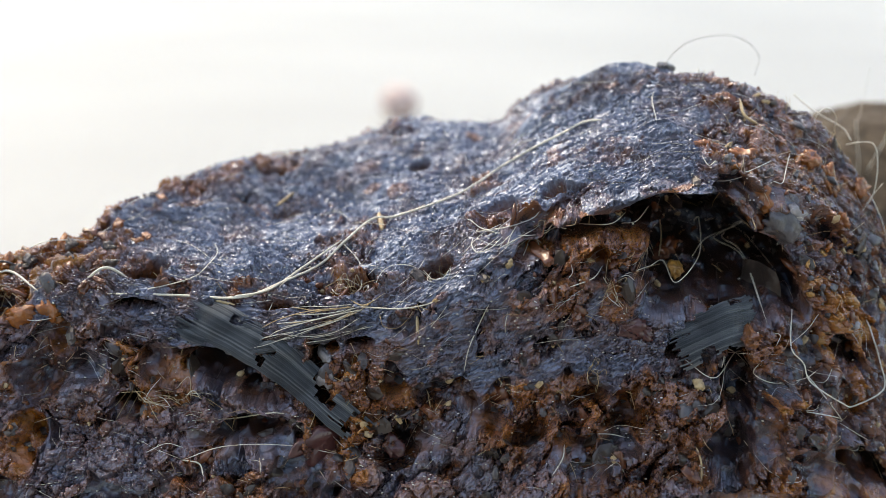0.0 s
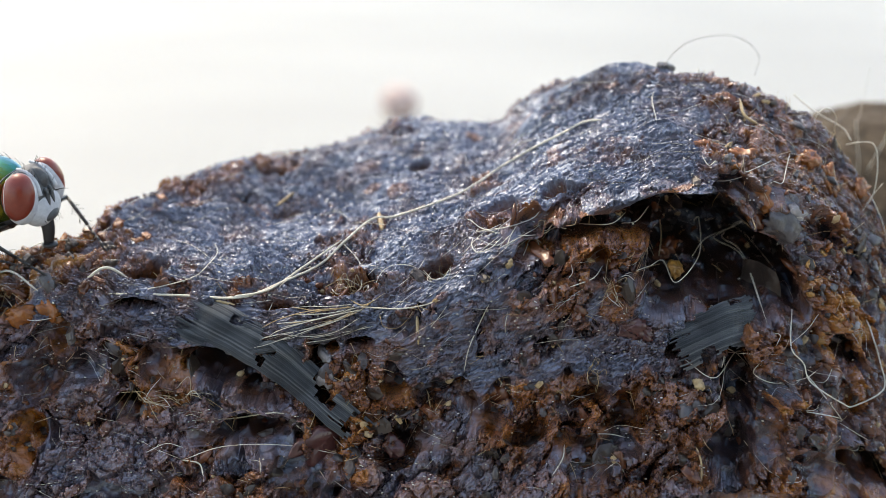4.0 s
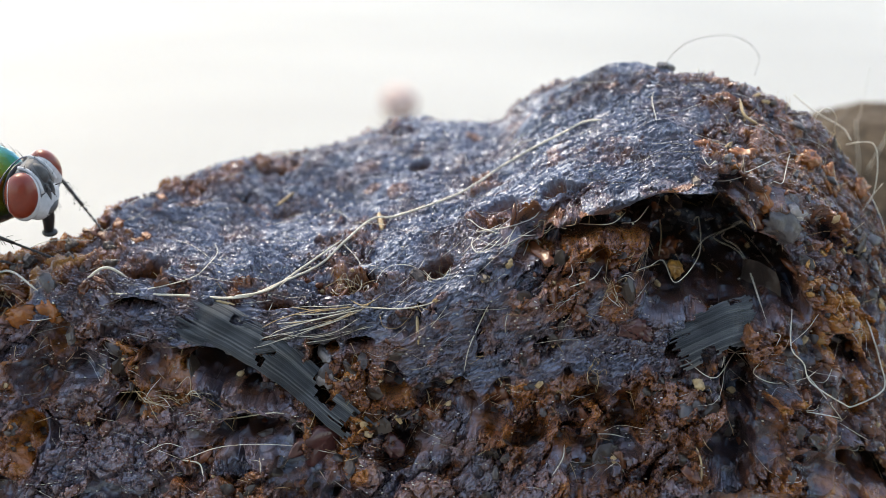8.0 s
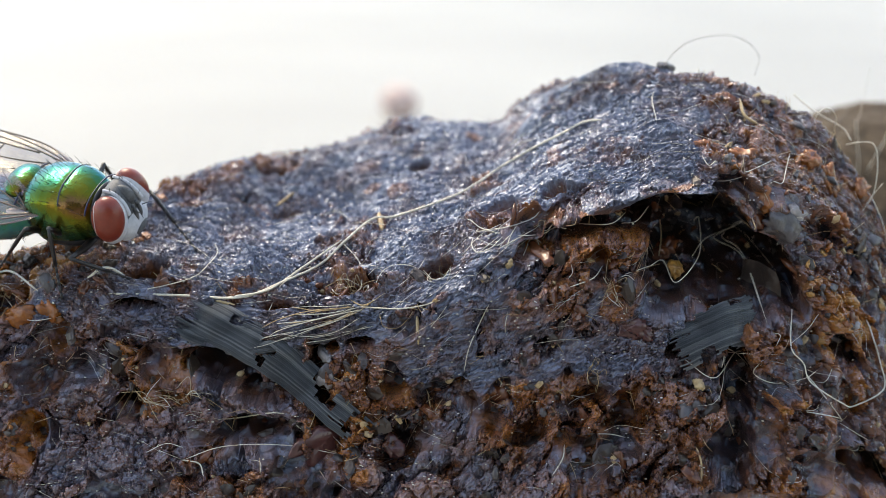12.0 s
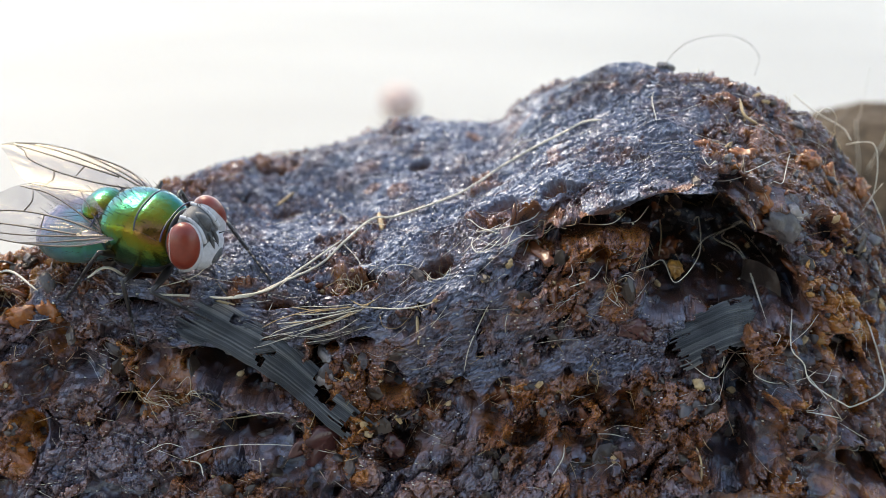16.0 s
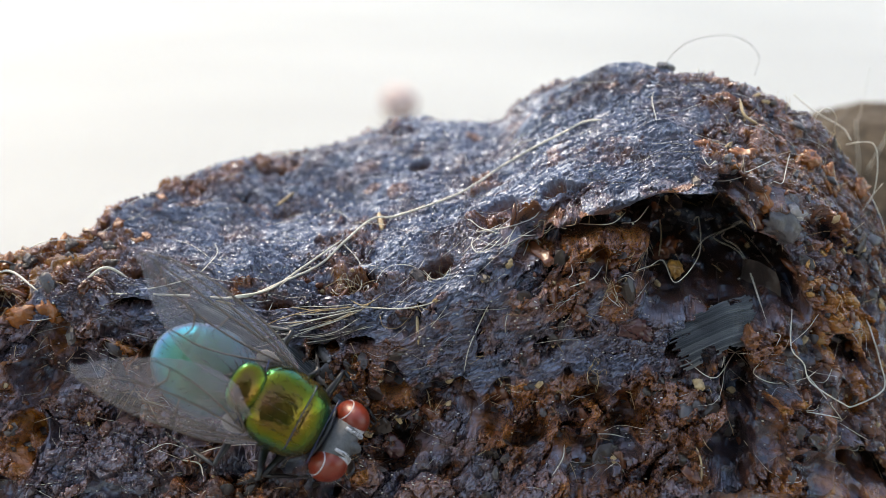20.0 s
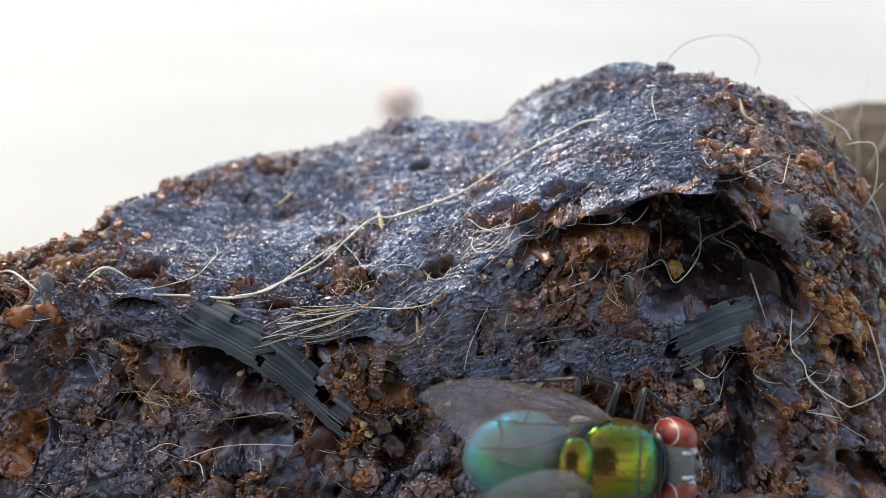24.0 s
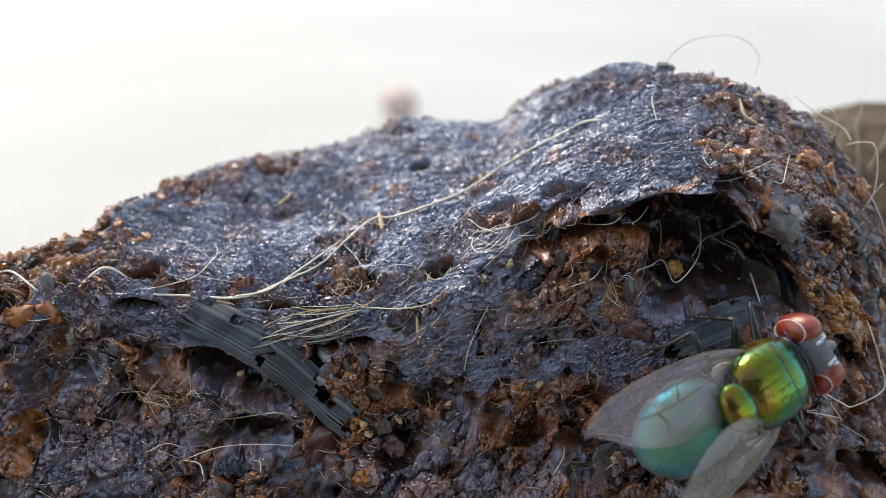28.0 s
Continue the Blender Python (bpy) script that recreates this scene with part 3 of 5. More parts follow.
strand([(-10.20, 2.953, 0.12), (-8.37, 2.971, 0.12), (-6.39, 2.971, 0.12), (-5.02, 3.097, 0.15), (-3.98, 3.286, 0.15), (-3.11, 3.430, 0.20), (-2.32, 3.592, 0.20), (-1.53, 3.601, 0.20), (0.24, 3.664, 0.20), (1.24, 3.754, 0.20), (1.93, 3.898, 0.20), (3.04, 3.916, 0.20), (4.12, 3.907, 0.20), (4.70, 4.006, 0.20), (5.31, 3.943, 0.10)], 0.041, HAIR_PALE, label="long pale hair across the skin")
strand([(-6.75, 2.962, 0.10), (-5.49, 3.025, 0.15), (-4.52, 3.232, 0.20), (-3.26, 3.439, 0.20)], 0.036, HAIR_PALE)
strand([(-3.26, 3.439, 0.06), (-2.72, 3.268, 0.20), (-2.54, 3.088, 0.25), (-2.61, 2.944, 0.06)], 0.017, HAIR_PALE)
strand([(-2.75, 2.845, 0.06), (-1.42, 2.782, 0.15), (-0.63, 2.728, 0.15), (-0.05, 2.728, 0.06)], 0.022, HAIR_PALE)
strand([(-11.21, 3.133, 0.30), (-10.46, 3.178, 0.40), (-9.74, 3.313, 0.50)], 0.045, HAIR_PALE, label="stout straw-coloured hair")
strand([(-14.63, 4.060, 0.30), (-13.91, 3.844, 0.30), (-12.69, 3.052, 0.20)], 0.038, HAIR_PALE)
strand([(-10.49, 2.962, 0.06), (-9.09, 3.025, 0.06), (-7.90, 3.115, 0.15), (-7.47, 3.250, 0.20), (-7.32, 3.394, 0.20), (-7.61, 3.619, 0.06)], 0.014, HAIR_PALE)
strand([(-14.85, 5.167, 0.10), (-13.05, 4.600, 0.30), (-11.50, 4.123, 0.20)], 0.013, HAIR_PALE)
strand([(-5.34, 2.827, 0.20), (-5.38, 2.935, 0.20), (-5.02, 3.079, 0.06), (-3.98, 3.268, 0.06)], 0.010, HAIR_PALE)
strand([(-7.68, 1.972, 0.30), (-6.57, 1.810, 0.60), (-5.42, 2.008, 0.30), (-4.91, 2.017, 0.06)], 0.019, HAIR_PALE)
strand([(-7.90, 1.639, 0.30), (-6.64, 1.675, 0.40), (-4.84, 1.648, 0.40), (-3.11, 1.603, 0.20)], 0.013, HAIR_PALE)
strand([(-7.90, 1.639, 0.30), (-7.54, 1.585, 0.30), (-7.32, 1.495, 0.30)], 0.022, HAIR_PALE)
strand([(1.06, 3.205, 0.10), (1.17, 3.106, 0.20), (1.50, 3.088, 0.20), (2.04, 3.043, 0.20), (2.68, 3.043, 0.20), (3.01, 3.079, 0.06)], 0.014, HAIR_PALE)
strand([(0.63, 2.152, 0.10), (0.78, 2.296, 0.15), (1.14, 2.458, 0.15), (1.39, 2.557, 0.06)], 0.017, HAIR_PALE)
strand([(0.60, 1.936, 0.06), (0.63, 2.035, 0.06), (0.88, 2.287, 0.06), (1.03, 2.431, 0.06)], 0.014, HAIR_DARK)
strand([(5.46, 2.440, 0.20), (6.18, 2.323, 0.40), (6.68, 2.206, 0.50), (7.33, 2.134, 0.60), (7.94, 2.152, 0.90), (8.16, 2.197, 1.20), (8.30, 2.242, 1.00), (8.37, 2.305, 0.40)], 0.014, HAIR_PALE)
strand([(6.28, 2.548, 0.10), (6.32, 2.431, 0.20), (6.46, 2.296, 0.30)], 0.012, HAIR_PALE)
strand([(10.93, 2.161, 0.20), (10.57, 1.990, 0.50), (10.82, 1.828, 0.50), (11.14, 1.693, 0.50), (12.19, 1.639, 0.40), (12.94, 1.684, 0.40), (13.66, 1.945, 0.50), (13.92, 2.206, 0.50), (13.56, 2.395, 0.30), (13.63, 2.503, 0.10)], 0.023, HAIR_PALE, label="looped white hair")
strand([(11.47, 1.819, 0.06), (11.68, 1.684, 0.30), (12.66, 1.612, 0.30), (12.62, 1.558, 0.10)], 0.017, HAIR_PALE)
strand([(9.31, 2.179, 0.50), (9.31, 2.143, 0.60), (9.85, 2.152, 0.50), (9.85, 2.071, 0.20)], 0.014, HAIR_PALE)
air_strand([(13.60, 3.80, 16.68), (13.90, 3.20, 16.86), (14.20, 2.80, 16.81), (14.29, 2.60, 16.05), (14.21, 2.60, 15.20), (14.03, 3.00, 14.54)], 0.017, HAIR_PALE)
air_strand([(12.68, 4.00, 17.12), (12.41, 3.60, 17.59), (12.76, 3.60, 17.93), (13.18, 3.80, 17.66), (13.28, 4.20, 17.09)], 0.013, HAIR_PALE)
strand([(7.11, 4.222, 0.06), (6.97, 4.069, 0.20), (6.97, 3.772, 0.10)], 0.014, HAIR_PALE)
air_strand([(7.79, 6.00, 19.20), (8.10, 6.00, 19.60), (8.72, 6.20, 19.97), (9.86, 6.50, 20.14), (10.65, 6.60, 19.94), (11.16, 6.50, 19.40), (10.92, 6.00, 18.75)], 0.009, HAIR_DARK, "fine dark hair looping up from the crest")
strand([(10.21, 3.097, 0.20), (10.46, 3.124, 0.30), (10.75, 3.349, 0.20), (11.43, 3.934, 0.06)], 0.014, HAIR_PALE)
strand([(4.09, 1.369, 0.20), (4.92, 1.369, 0.30), (5.60, 1.324, 0.10)], 0.013, HAIR_PALE)
strand([(3.26, 1.243, 0.30), (3.51, 1.288, 0.30), (3.66, 1.342, 0.06)], 0.014, HAIR_PALE)
strand([(7.72, 1.108, 0.20), (7.69, 1.207, 0.20), (7.62, 1.288, 0.06)], 0.032, TAN)
strand([(7.33, 1.783, 0.20), (8.23, 1.702, 0.30), (9.42, 1.693, 0.30), (10.32, 1.747, 0.06)], 0.013, HAIR_PALE)
strand([(11.76, 2.278, 0.30), (11.00, 2.053, 0.50), (9.85, 1.810, 0.20)], 0.009, HAIR_PALE)
strand([(5.46, 2.134, 0.10), (6.00, 2.179, 0.20), (6.57, 2.224, 0.20)], 0.012, HAIR_DARK)
strand([(1.71, 2.899, 0.10), (2.32, 2.935, 0.20), (3.12, 2.782, 0.20)], 0.012, HAIR_PALE)
strand([(2.04, 2.845, 0.10), (2.68, 2.836, 0.20), (3.37, 2.701, 0.10)], 0.010, HAIR_PALE)
strand([(2.50, 2.719, 0.10), (3.04, 2.782, 0.20), (3.76, 2.764, 0.10)], 0.012, HAIR_PALE)
strand([(1.21, 3.034, 0.10), (1.71, 2.917, 0.20), (2.11, 2.998, 0.20)], 0.010, HAIR_PALE)
air_strand([(14.19, 3.40, 15.33), (14.49, 3.00, 14.73), (14.79, 2.80, 13.91), (14.99, 2.80, 12.93)], 0.014, HAIR_PALE)
air_strand([(14.09, 3.20, 14.55), (14.36, 3.00, 15.12), (14.65, 3.00, 15.50)], 0.013, HAIR_PALE)
strand([(-10.28, 2.035, 0.20), (-9.84, 2.107, 0.40), (-9.05, 2.035, 0.40), (-8.73, 1.945, 0.20)], 0.013, TAN)
strand([(-10.02, 2.161, 0.20), (-9.63, 2.206, 0.40), (-9.20, 2.170, 0.40), (-8.76, 2.017, 0.20)], 0.010, TAN)
strand([(-9.95, 2.116, 0.20), (-9.95, 2.026, 0.40), (-10.06, 1.936, 0.20)], 0.012, TAN)
strand([(-9.56, 2.215, 0.20), (-9.05, 2.098, 0.40), (-8.62, 2.089, 0.20)], 0.012, TAN)
strand([(-4.37, 3.844, 0.10), (-3.58, 3.817, 0.20), (-3.04, 3.664, 0.10)], 0.010, HAIR_PALE)
strand([(-0.74, 2.638, 0.06), (-0.74, 2.467, 0.06)], 0.063, TAN, label="short straw stub")
strand([(-5.81, 4.042, 0.06), (-5.24, 4.150, 0.06)], 0.054, TAN)
strand([(-7.14, 2.944, 0.06), (-6.53, 2.908, 0.06)], 0.045, TAN)
strand([(-2.18, 3.745, 0.06), (-1.96, 3.511, 0.06)], 0.090, TAN)
air_strand([(12.23, 5.60, 18.15), (12.78, 5.00, 17.67), (13.60, 4.40, 17.17), (13.81, 4.00, 16.81)], 0.022, HAIR_PALE)
strand([(-2.46, 2.836, 0.06), (-3.18, 2.827, 0.15), (-4.08, 2.818, 0.20), (-5.02, 2.764, 0.10), (-5.60, 2.701, 0.06)], 0.016, TAN)
strand([(-2.43, 2.809, 0.06), (-3.22, 2.782, 0.15), (-4.12, 2.746, 0.20), (-5.02, 2.674, 0.10), (-5.38, 2.629, 0.06)], 0.013, HAIR_PALE)
strand([(-2.61, 2.800, 0.06), (-3.40, 2.719, 0.15), (-4.26, 2.674, 0.20), (-5.38, 2.629, 0.10), (-6.32, 2.548, 0.06)], 0.014, HAIR_PALE)
strand([(-2.75, 2.854, 0.06), (-3.54, 2.854, 0.15), (-4.48, 2.845, 0.20), (-5.34, 2.800, 0.10)], 0.012, HAIR_PALE)
strand([(-2.46, 2.764, 0.06), (-3.18, 2.656, 0.15), (-3.98, 2.620, 0.20), (-5.02, 2.647, 0.10)], 0.010, HAIR_PALE)
strand([(-8.51, 2.611, 0.06), (-7.22, 2.521, 0.10), (-5.99, 2.530, 0.15), (-5.02, 2.611, 0.15), (-4.26, 2.692, 0.06)], 0.012, HAIR_PALE)
strand([(-12.76, 2.620, 0.06), (-12.11, 2.575, 0.10), (-11.39, 2.566, 0.06)], 0.014, HAIR_DARK)
strand([(-14.63, 4.168, 0.40), (-14.38, 4.231, 0.30), (-13.80, 4.123, 0.10)], 0.041, HAIR_DARK)
strand([(-1.35, 2.962, 0.06), (-0.81, 3.043, 0.06), (-0.52, 3.133, 0.06)], 0.009, HAIR_PALE)
strand([(-0.48, 3.079, 0.10), (-0.45, 2.917, 0.20), (-0.20, 2.881, 0.06)], 0.009, HAIR_PALE)
strand([(0.24, 2.953, 0.10), (0.31, 2.899, 0.20), (0.13, 2.854, 0.06)], 0.009, HAIR_PALE)
strand([(-3.29, 3.088, 0.10), (-3.08, 3.025, 0.25), (-3.29, 2.998, 0.10), (-3.51, 3.052, 0.06)], 0.014, HAIR_PALE)
strand([(-2.46, 3.070, 0.10), (-2.25, 3.016, 0.25), (-2.39, 2.980, 0.10), (-2.57, 3.052, 0.06)], 0.014, HAIR_PALE)
strand([(4.95, 3.709, 0.06), (5.56, 3.763, 0.06), (6.25, 3.754, 0.06), (6.97, 3.889, 0.06)], 0.011, HAIR_DARK)
strand([(3.73, 3.421, 0.06), (4.81, 3.196, 0.10), (5.89, 3.070, 0.10)], 0.011, HAIR_DARK)
strand([(9.78, 4.303, 0.10), (9.85, 4.051, 0.30), (10.28, 3.997, 0.10)], 0.054, TAN, label="pale curled husk")
air_strand([(16.00, 9.00, 18.76), (15.87, 9.00, 17.70), (15.36, 8.00, 16.88)], 0.007, HAIR_PALE)
strand([(-2.10, 2.953, 0.06), (-1.82, 3.043, 0.15), (-1.46, 3.106, 0.20), (-0.95, 3.088, 0.20), (-0.66, 3.034, 0.15), (-0.34, 2.899, 0.06)], 0.010, HAIR_PALE)
strand([(-1.89, 2.764, 0.06), (-1.78, 2.665, 0.15), (-1.38, 2.602, 0.20), (-1.02, 2.629, 0.20), (-0.92, 2.728, 0.06)], 0.010, TAN)
strand([(-0.66, 3.061, 0.10), (-0.45, 2.944, 0.20), (-0.27, 2.899, 0.20), (0.02, 2.881, 0.20), (0.24, 2.917, 0.20), (0.16, 2.971, 0.10)], 0.011, HAIR_PALE)
strand([(-0.38, 3.088, 0.06), (0.02, 3.025, 0.15), (0.27, 2.962, 0.10)], 0.012, HAIR_PALE)
strand([(-3.72, 3.079, 0.10), (-3.44, 3.106, 0.25), (-3.18, 3.079, 0.25), (-3.33, 3.007, 0.20), (-3.58, 3.034, 0.06)], 0.012, TAN)
strand([(-3.29, 3.025, 0.10), (-2.93, 3.052, 0.25), (-2.79, 3.034, 0.20), (-2.90, 2.944, 0.10)], 0.012, TAN)
strand([(-3.36, 3.124, 0.10), (-3.00, 3.115, 0.20), (-2.64, 3.079, 0.10)], 0.010, HAIR_PALE)
strand([(-2.54, 3.052, 0.10), (-2.46, 3.070, 0.20), (-2.18, 3.025, 0.25), (-2.25, 2.980, 0.10)], 0.014, HAIR_PALE)
strand([(-3.11, 2.953, 0.06), (-2.46, 2.845, 0.10), (-2.03, 2.881, 0.06)], 0.020, TAN)
strand([(0.99, 3.088, 0.06), (1.03, 2.989, 0.20), (1.21, 2.917, 0.25), (1.53, 2.908, 0.25), (1.82, 2.998, 0.20)], 0.013, HAIR_PALE)
strand([(0.92, 3.277, 0.06), (1.14, 3.169, 0.20), (1.46, 3.070, 0.25), (1.75, 3.034, 0.20)], 0.016, HAIR_PALE)
strand([(1.96, 2.890, 0.10), (2.11, 2.989, 0.20), (2.29, 3.052, 0.10)], 0.012, HAIR_PALE)
strand([(2.29, 2.971, 0.10), (2.68, 2.917, 0.20), (3.04, 2.854, 0.20), (3.44, 2.863, 0.30), (3.73, 2.908, 0.30)], 0.014, HAIR_PALE)
strand([(2.86, 2.827, 0.10), (3.22, 2.827, 0.20), (3.37, 2.899, 0.30)], 0.012, HAIR_PALE)
strand([(3.08, 2.836, 0.10), (3.48, 2.800, 0.20), (3.80, 2.836, 0.10)], 0.012, HAIR_PALE)
strand([(2.61, 2.782, 0.10), (2.76, 2.809, 0.20), (3.01, 2.728, 0.10)], 0.012, HAIR_PALE)
strand([(3.84, 2.656, 0.06), (3.91, 2.575, 0.20), (3.84, 2.503, 0.06)], 0.012, HAIR_PALE)
strand([(-1.38, 3.151, 0.06), (-1.28, 3.187, 0.10), (-1.06, 3.277, 0.06)], 0.009, HAIR_DARK)
strand([(-3.94, 2.728, 0.06), (-2.79, 2.773, 0.10), (-1.78, 2.926, 0.10)], 0.010, TAN)
strand([(-0.38, 2.566, 0.06), (-0.09, 2.620, 0.15), (0.16, 2.674, 0.06)], 0.009, HAIR_PALE)
strand([(1.93, 2.278, 0.06), (1.86, 2.359, 0.15), (1.96, 2.440, 0.06)], 0.009, HAIR_PALE)
strand([(1.71, 3.025, 0.10), (1.42, 2.944, 0.20), (1.10, 2.935, 0.06)], 0.010, HAIR_PALE)
strand([(3.84, 2.449, 0.10), (4.48, 2.449, 0.20), (4.95, 2.458, 0.10)], 0.016, HAIR_PALE)
strand([(3.76, 2.755, 0.06), (4.45, 2.719, 0.20), (5.10, 2.710, 0.30), (5.74, 2.692, 0.20)], 0.012, HAIR_PALE)
strand([(5.53, 2.683, 0.20), (6.03, 2.647, 0.40), (6.57, 2.638, 0.30)], 0.010, HAIR_PALE)
strand([(5.96, 2.602, 0.10), (6.28, 2.476, 0.30), (6.39, 2.368, 0.30), (6.46, 2.305, 0.10)], 0.014, HAIR_PALE)
strand([(6.79, 2.206, 0.30), (6.72, 2.350, 0.50), (6.86, 2.476, 0.50), (7.29, 2.377, 0.30)], 0.022, TAN)
strand([(7.87, 2.161, 0.60), (8.55, 2.170, 0.80), (9.56, 2.206, 0.60)], 0.013, HAIR_PALE)
strand([(9.56, 2.269, 0.40), (9.88, 2.251, 0.60), (9.20, 2.152, 0.70), (9.24, 2.134, 0.60), (9.74, 2.143, 0.50), (9.85, 2.098, 0.30)], 0.013, HAIR_PALE)
strand([(10.17, 2.350, 0.20), (10.06, 2.305, 0.30), (10.24, 2.359, 0.20)], 0.012, HAIR_PALE)
strand([(5.49, 2.890, 0.06), (5.85, 2.872, 0.20), (6.21, 2.917, 0.10)], 0.010, HAIR_PALE)
strand([(9.27, 3.106, 0.10), (9.60, 3.160, 0.20), (11.00, 3.700, 0.10)], 0.014, HAIR_PALE)
strand([(8.52, 2.935, 0.06), (8.95, 2.998, 0.20), (9.45, 3.079, 0.10)], 0.012, HAIR_PALE)
strand([(8.66, 2.881, 0.06), (8.95, 2.494, 0.20), (8.44, 2.746, 0.10)], 0.011, HAIR_PALE)
strand([(9.45, 2.764, 0.10), (9.63, 2.710, 0.20), (9.96, 2.368, 0.10)], 0.022, TAN)
strand([(8.08, 3.241, 0.10), (8.19, 3.124, 0.20), (8.44, 3.178, 0.10)], 0.012, HAIR_PALE)
strand([(9.70, 1.855, 0.10), (9.67, 1.738, 0.30), (10.39, 1.720, 0.30), (11.04, 1.756, 0.30), (11.79, 1.909, 0.20)], 0.012, HAIR_PALE)
strand([(12.80, 2.026, 0.30), (12.08, 1.855, 0.40), (11.86, 1.765, 0.20)], 0.009, HAIR_PALE)
strand([(11.29, 1.576, 0.20), (11.76, 1.558, 0.30), (12.44, 1.549, 0.30)], 0.017, HAIR_PALE)
strand([(12.48, 1.522, 0.20), (13.38, 1.522, 0.40), (14.10, 1.234, 0.30)], 0.010, HAIR_PALE)
strand([(12.84, 1.171, 0.20), (13.12, 1.405, 0.40), (13.92, 1.324, 0.30)], 0.010, HAIR_PALE)
strand([(10.03, 2.044, 0.10), (10.14, 2.026, 0.30), (10.14, 1.972, 0.20)], 0.010, HAIR_PALE)
strand([(8.66, 1.855, 0.20), (8.52, 1.792, 0.30), (8.73, 1.729, 0.20)], 0.010, HAIR_PALE)
strand([(-7.54, 2.161, 0.10), (-7.11, 2.062, 0.30), (-6.78, 1.927, 0.40), (-6.68, 1.774, 0.40), (-6.57, 1.720, 0.20)], 0.012, TAN)
strand([(-5.92, 2.017, 0.20), (-6.21, 2.035, 0.30), (-6.64, 2.008, 0.20)], 0.010, TAN)
strand([(-9.09, 1.702, 0.10), (-8.51, 1.774, 0.20), (-8.01, 1.720, 0.10)], 0.010, HAIR_PALE)
strand([(-5.88, 1.648, 0.30), (-5.60, 1.585, 0.30), (-5.52, 1.531, 0.20)], 0.009, HAIR_PALE)
strand([(-2.97, 1.603, 0.10), (-2.72, 1.621, 0.20), (-2.57, 1.666, 0.10)], 0.014, TAN)
strand([(7.65, 1.495, 0.10), (7.98, 1.414, 0.30), (8.34, 1.333, 0.20)], 0.009, HAIR_DARK)
strand([(-13.98, 2.926, 0.10), (-12.94, 2.764, 0.20), (-11.93, 2.755, 0.10)], 0.010, HAIR_PALE)
strand([(-8.98, 3.673, 0.10), (-8.15, 3.493, 0.20), (-7.47, 3.313, 0.10)], 0.009, HAIR_PALE)
strand([(-1.71, 3.529, 0.06), (-1.02, 3.376, 0.10), (-0.27, 3.295, 0.06)], 0.010, HAIR_DARK)
strand([(-4.44, 4.096, 0.10), (-3.72, 4.150, 0.20), (-2.61, 3.997, 0.10)], 0.009, HAIR_DARK)
strand([(6.75, 3.547, 0.06), (7.44, 3.502, 0.10), (8.12, 3.403, 0.06)], 0.009, HAIR_DARK)
strand([(-2.79, 2.845, 0.06), (-3.72, 2.827, 0.12), (-4.70, 2.863, 0.08)], 0.014, TAN)
strand([(-2.61, 2.836, 0.06), (-3.40, 2.818, 0.12), (-4.23, 2.845, 0.08)], 0.011, HAIR_DARK)
strand([(-2.68, 2.836, 0.06), (-3.44, 2.791, 0.12), (-4.37, 2.827, 0.08)], 0.011, HAIR_DARK)
strand([(-2.82, 2.836, 0.06), (-3.54, 2.827, 0.12), (-4.19, 2.800, 0.08)], 0.015, TAN)
strand([(-2.54, 2.827, 0.06), (-3.54, 2.800, 0.12), (-4.66, 2.800, 0.08)], 0.016, HAIR_PALE)
strand([(-2.61, 2.818, 0.06), (-3.36, 2.764, 0.12), (-4.23, 2.764, 0.08)], 0.013, HAIR_DARK)
strand([(-2.43, 2.809, 0.06), (-3.69, 2.755, 0.12), (-4.88, 2.728, 0.08)], 0.011, TAN)
strand([(-2.68, 2.827, 0.06), (-3.90, 2.755, 0.12), (-5.13, 2.728, 0.08)], 0.016, HAIR_PALE)
strand([(-2.64, 2.827, 0.06), (-3.76, 2.755, 0.12), (-4.95, 2.701, 0.08)], 0.014, HAIR_PALE)
strand([(-2.54, 2.818, 0.06), (-3.40, 2.719, 0.12), (-4.23, 2.656, 0.08)], 0.015, TAN)
strand([(-2.54, 2.818, 0.06), (-3.80, 2.728, 0.12), (-5.02, 2.656, 0.08)], 0.011, HAIR_DARK)
strand([(-2.82, 2.818, 0.06), (-3.58, 2.728, 0.12), (-4.37, 2.620, 0.08)], 0.010, HAIR_DARK)
strand([(-2.39, 2.809, 0.06), (-3.87, 2.710, 0.12), (-5.42, 2.611, 0.08)], 0.011, HAIR_PALE)
strand([(-2.68, 2.809, 0.06), (-3.83, 2.701, 0.12), (-4.91, 2.611, 0.08)], 0.015, HAIR_PALE)
strand([(-2.10, 2.710, 0.06), (-3.44, 2.647, 0.12), (-4.88, 2.629, 0.06)], 0.013, HAIR_DARK)
strand([(-2.21, 2.701, 0.06), (-3.11, 2.647, 0.12), (-4.16, 2.611, 0.06)], 0.011, HAIR_DARK)
strand([(-2.43, 2.701, 0.06), (-3.54, 2.647, 0.12), (-4.62, 2.602, 0.06)], 0.014, HAIR_DARK)
strand([(-2.32, 2.710, 0.06), (-3.65, 2.638, 0.12), (-4.91, 2.584, 0.06)], 0.012, HAIR_DARK)
strand([(-2.32, 2.692, 0.06), (-3.22, 2.620, 0.12), (-4.19, 2.584, 0.06)], 0.013, HAIR_DARK)
strand([(-2.28, 2.692, 0.06), (-3.29, 2.611, 0.12), (-4.30, 2.566, 0.06)], 0.011, HAIR_PALE)
strand([(-2.10, 2.683, 0.06), (-3.62, 2.620, 0.12), (-5.06, 2.557, 0.06)], 0.014, HAIR_PALE)
strand([(-2.36, 2.683, 0.06), (-3.47, 2.593, 0.12), (-4.52, 2.548, 0.06)], 0.013, HAIR_DARK)
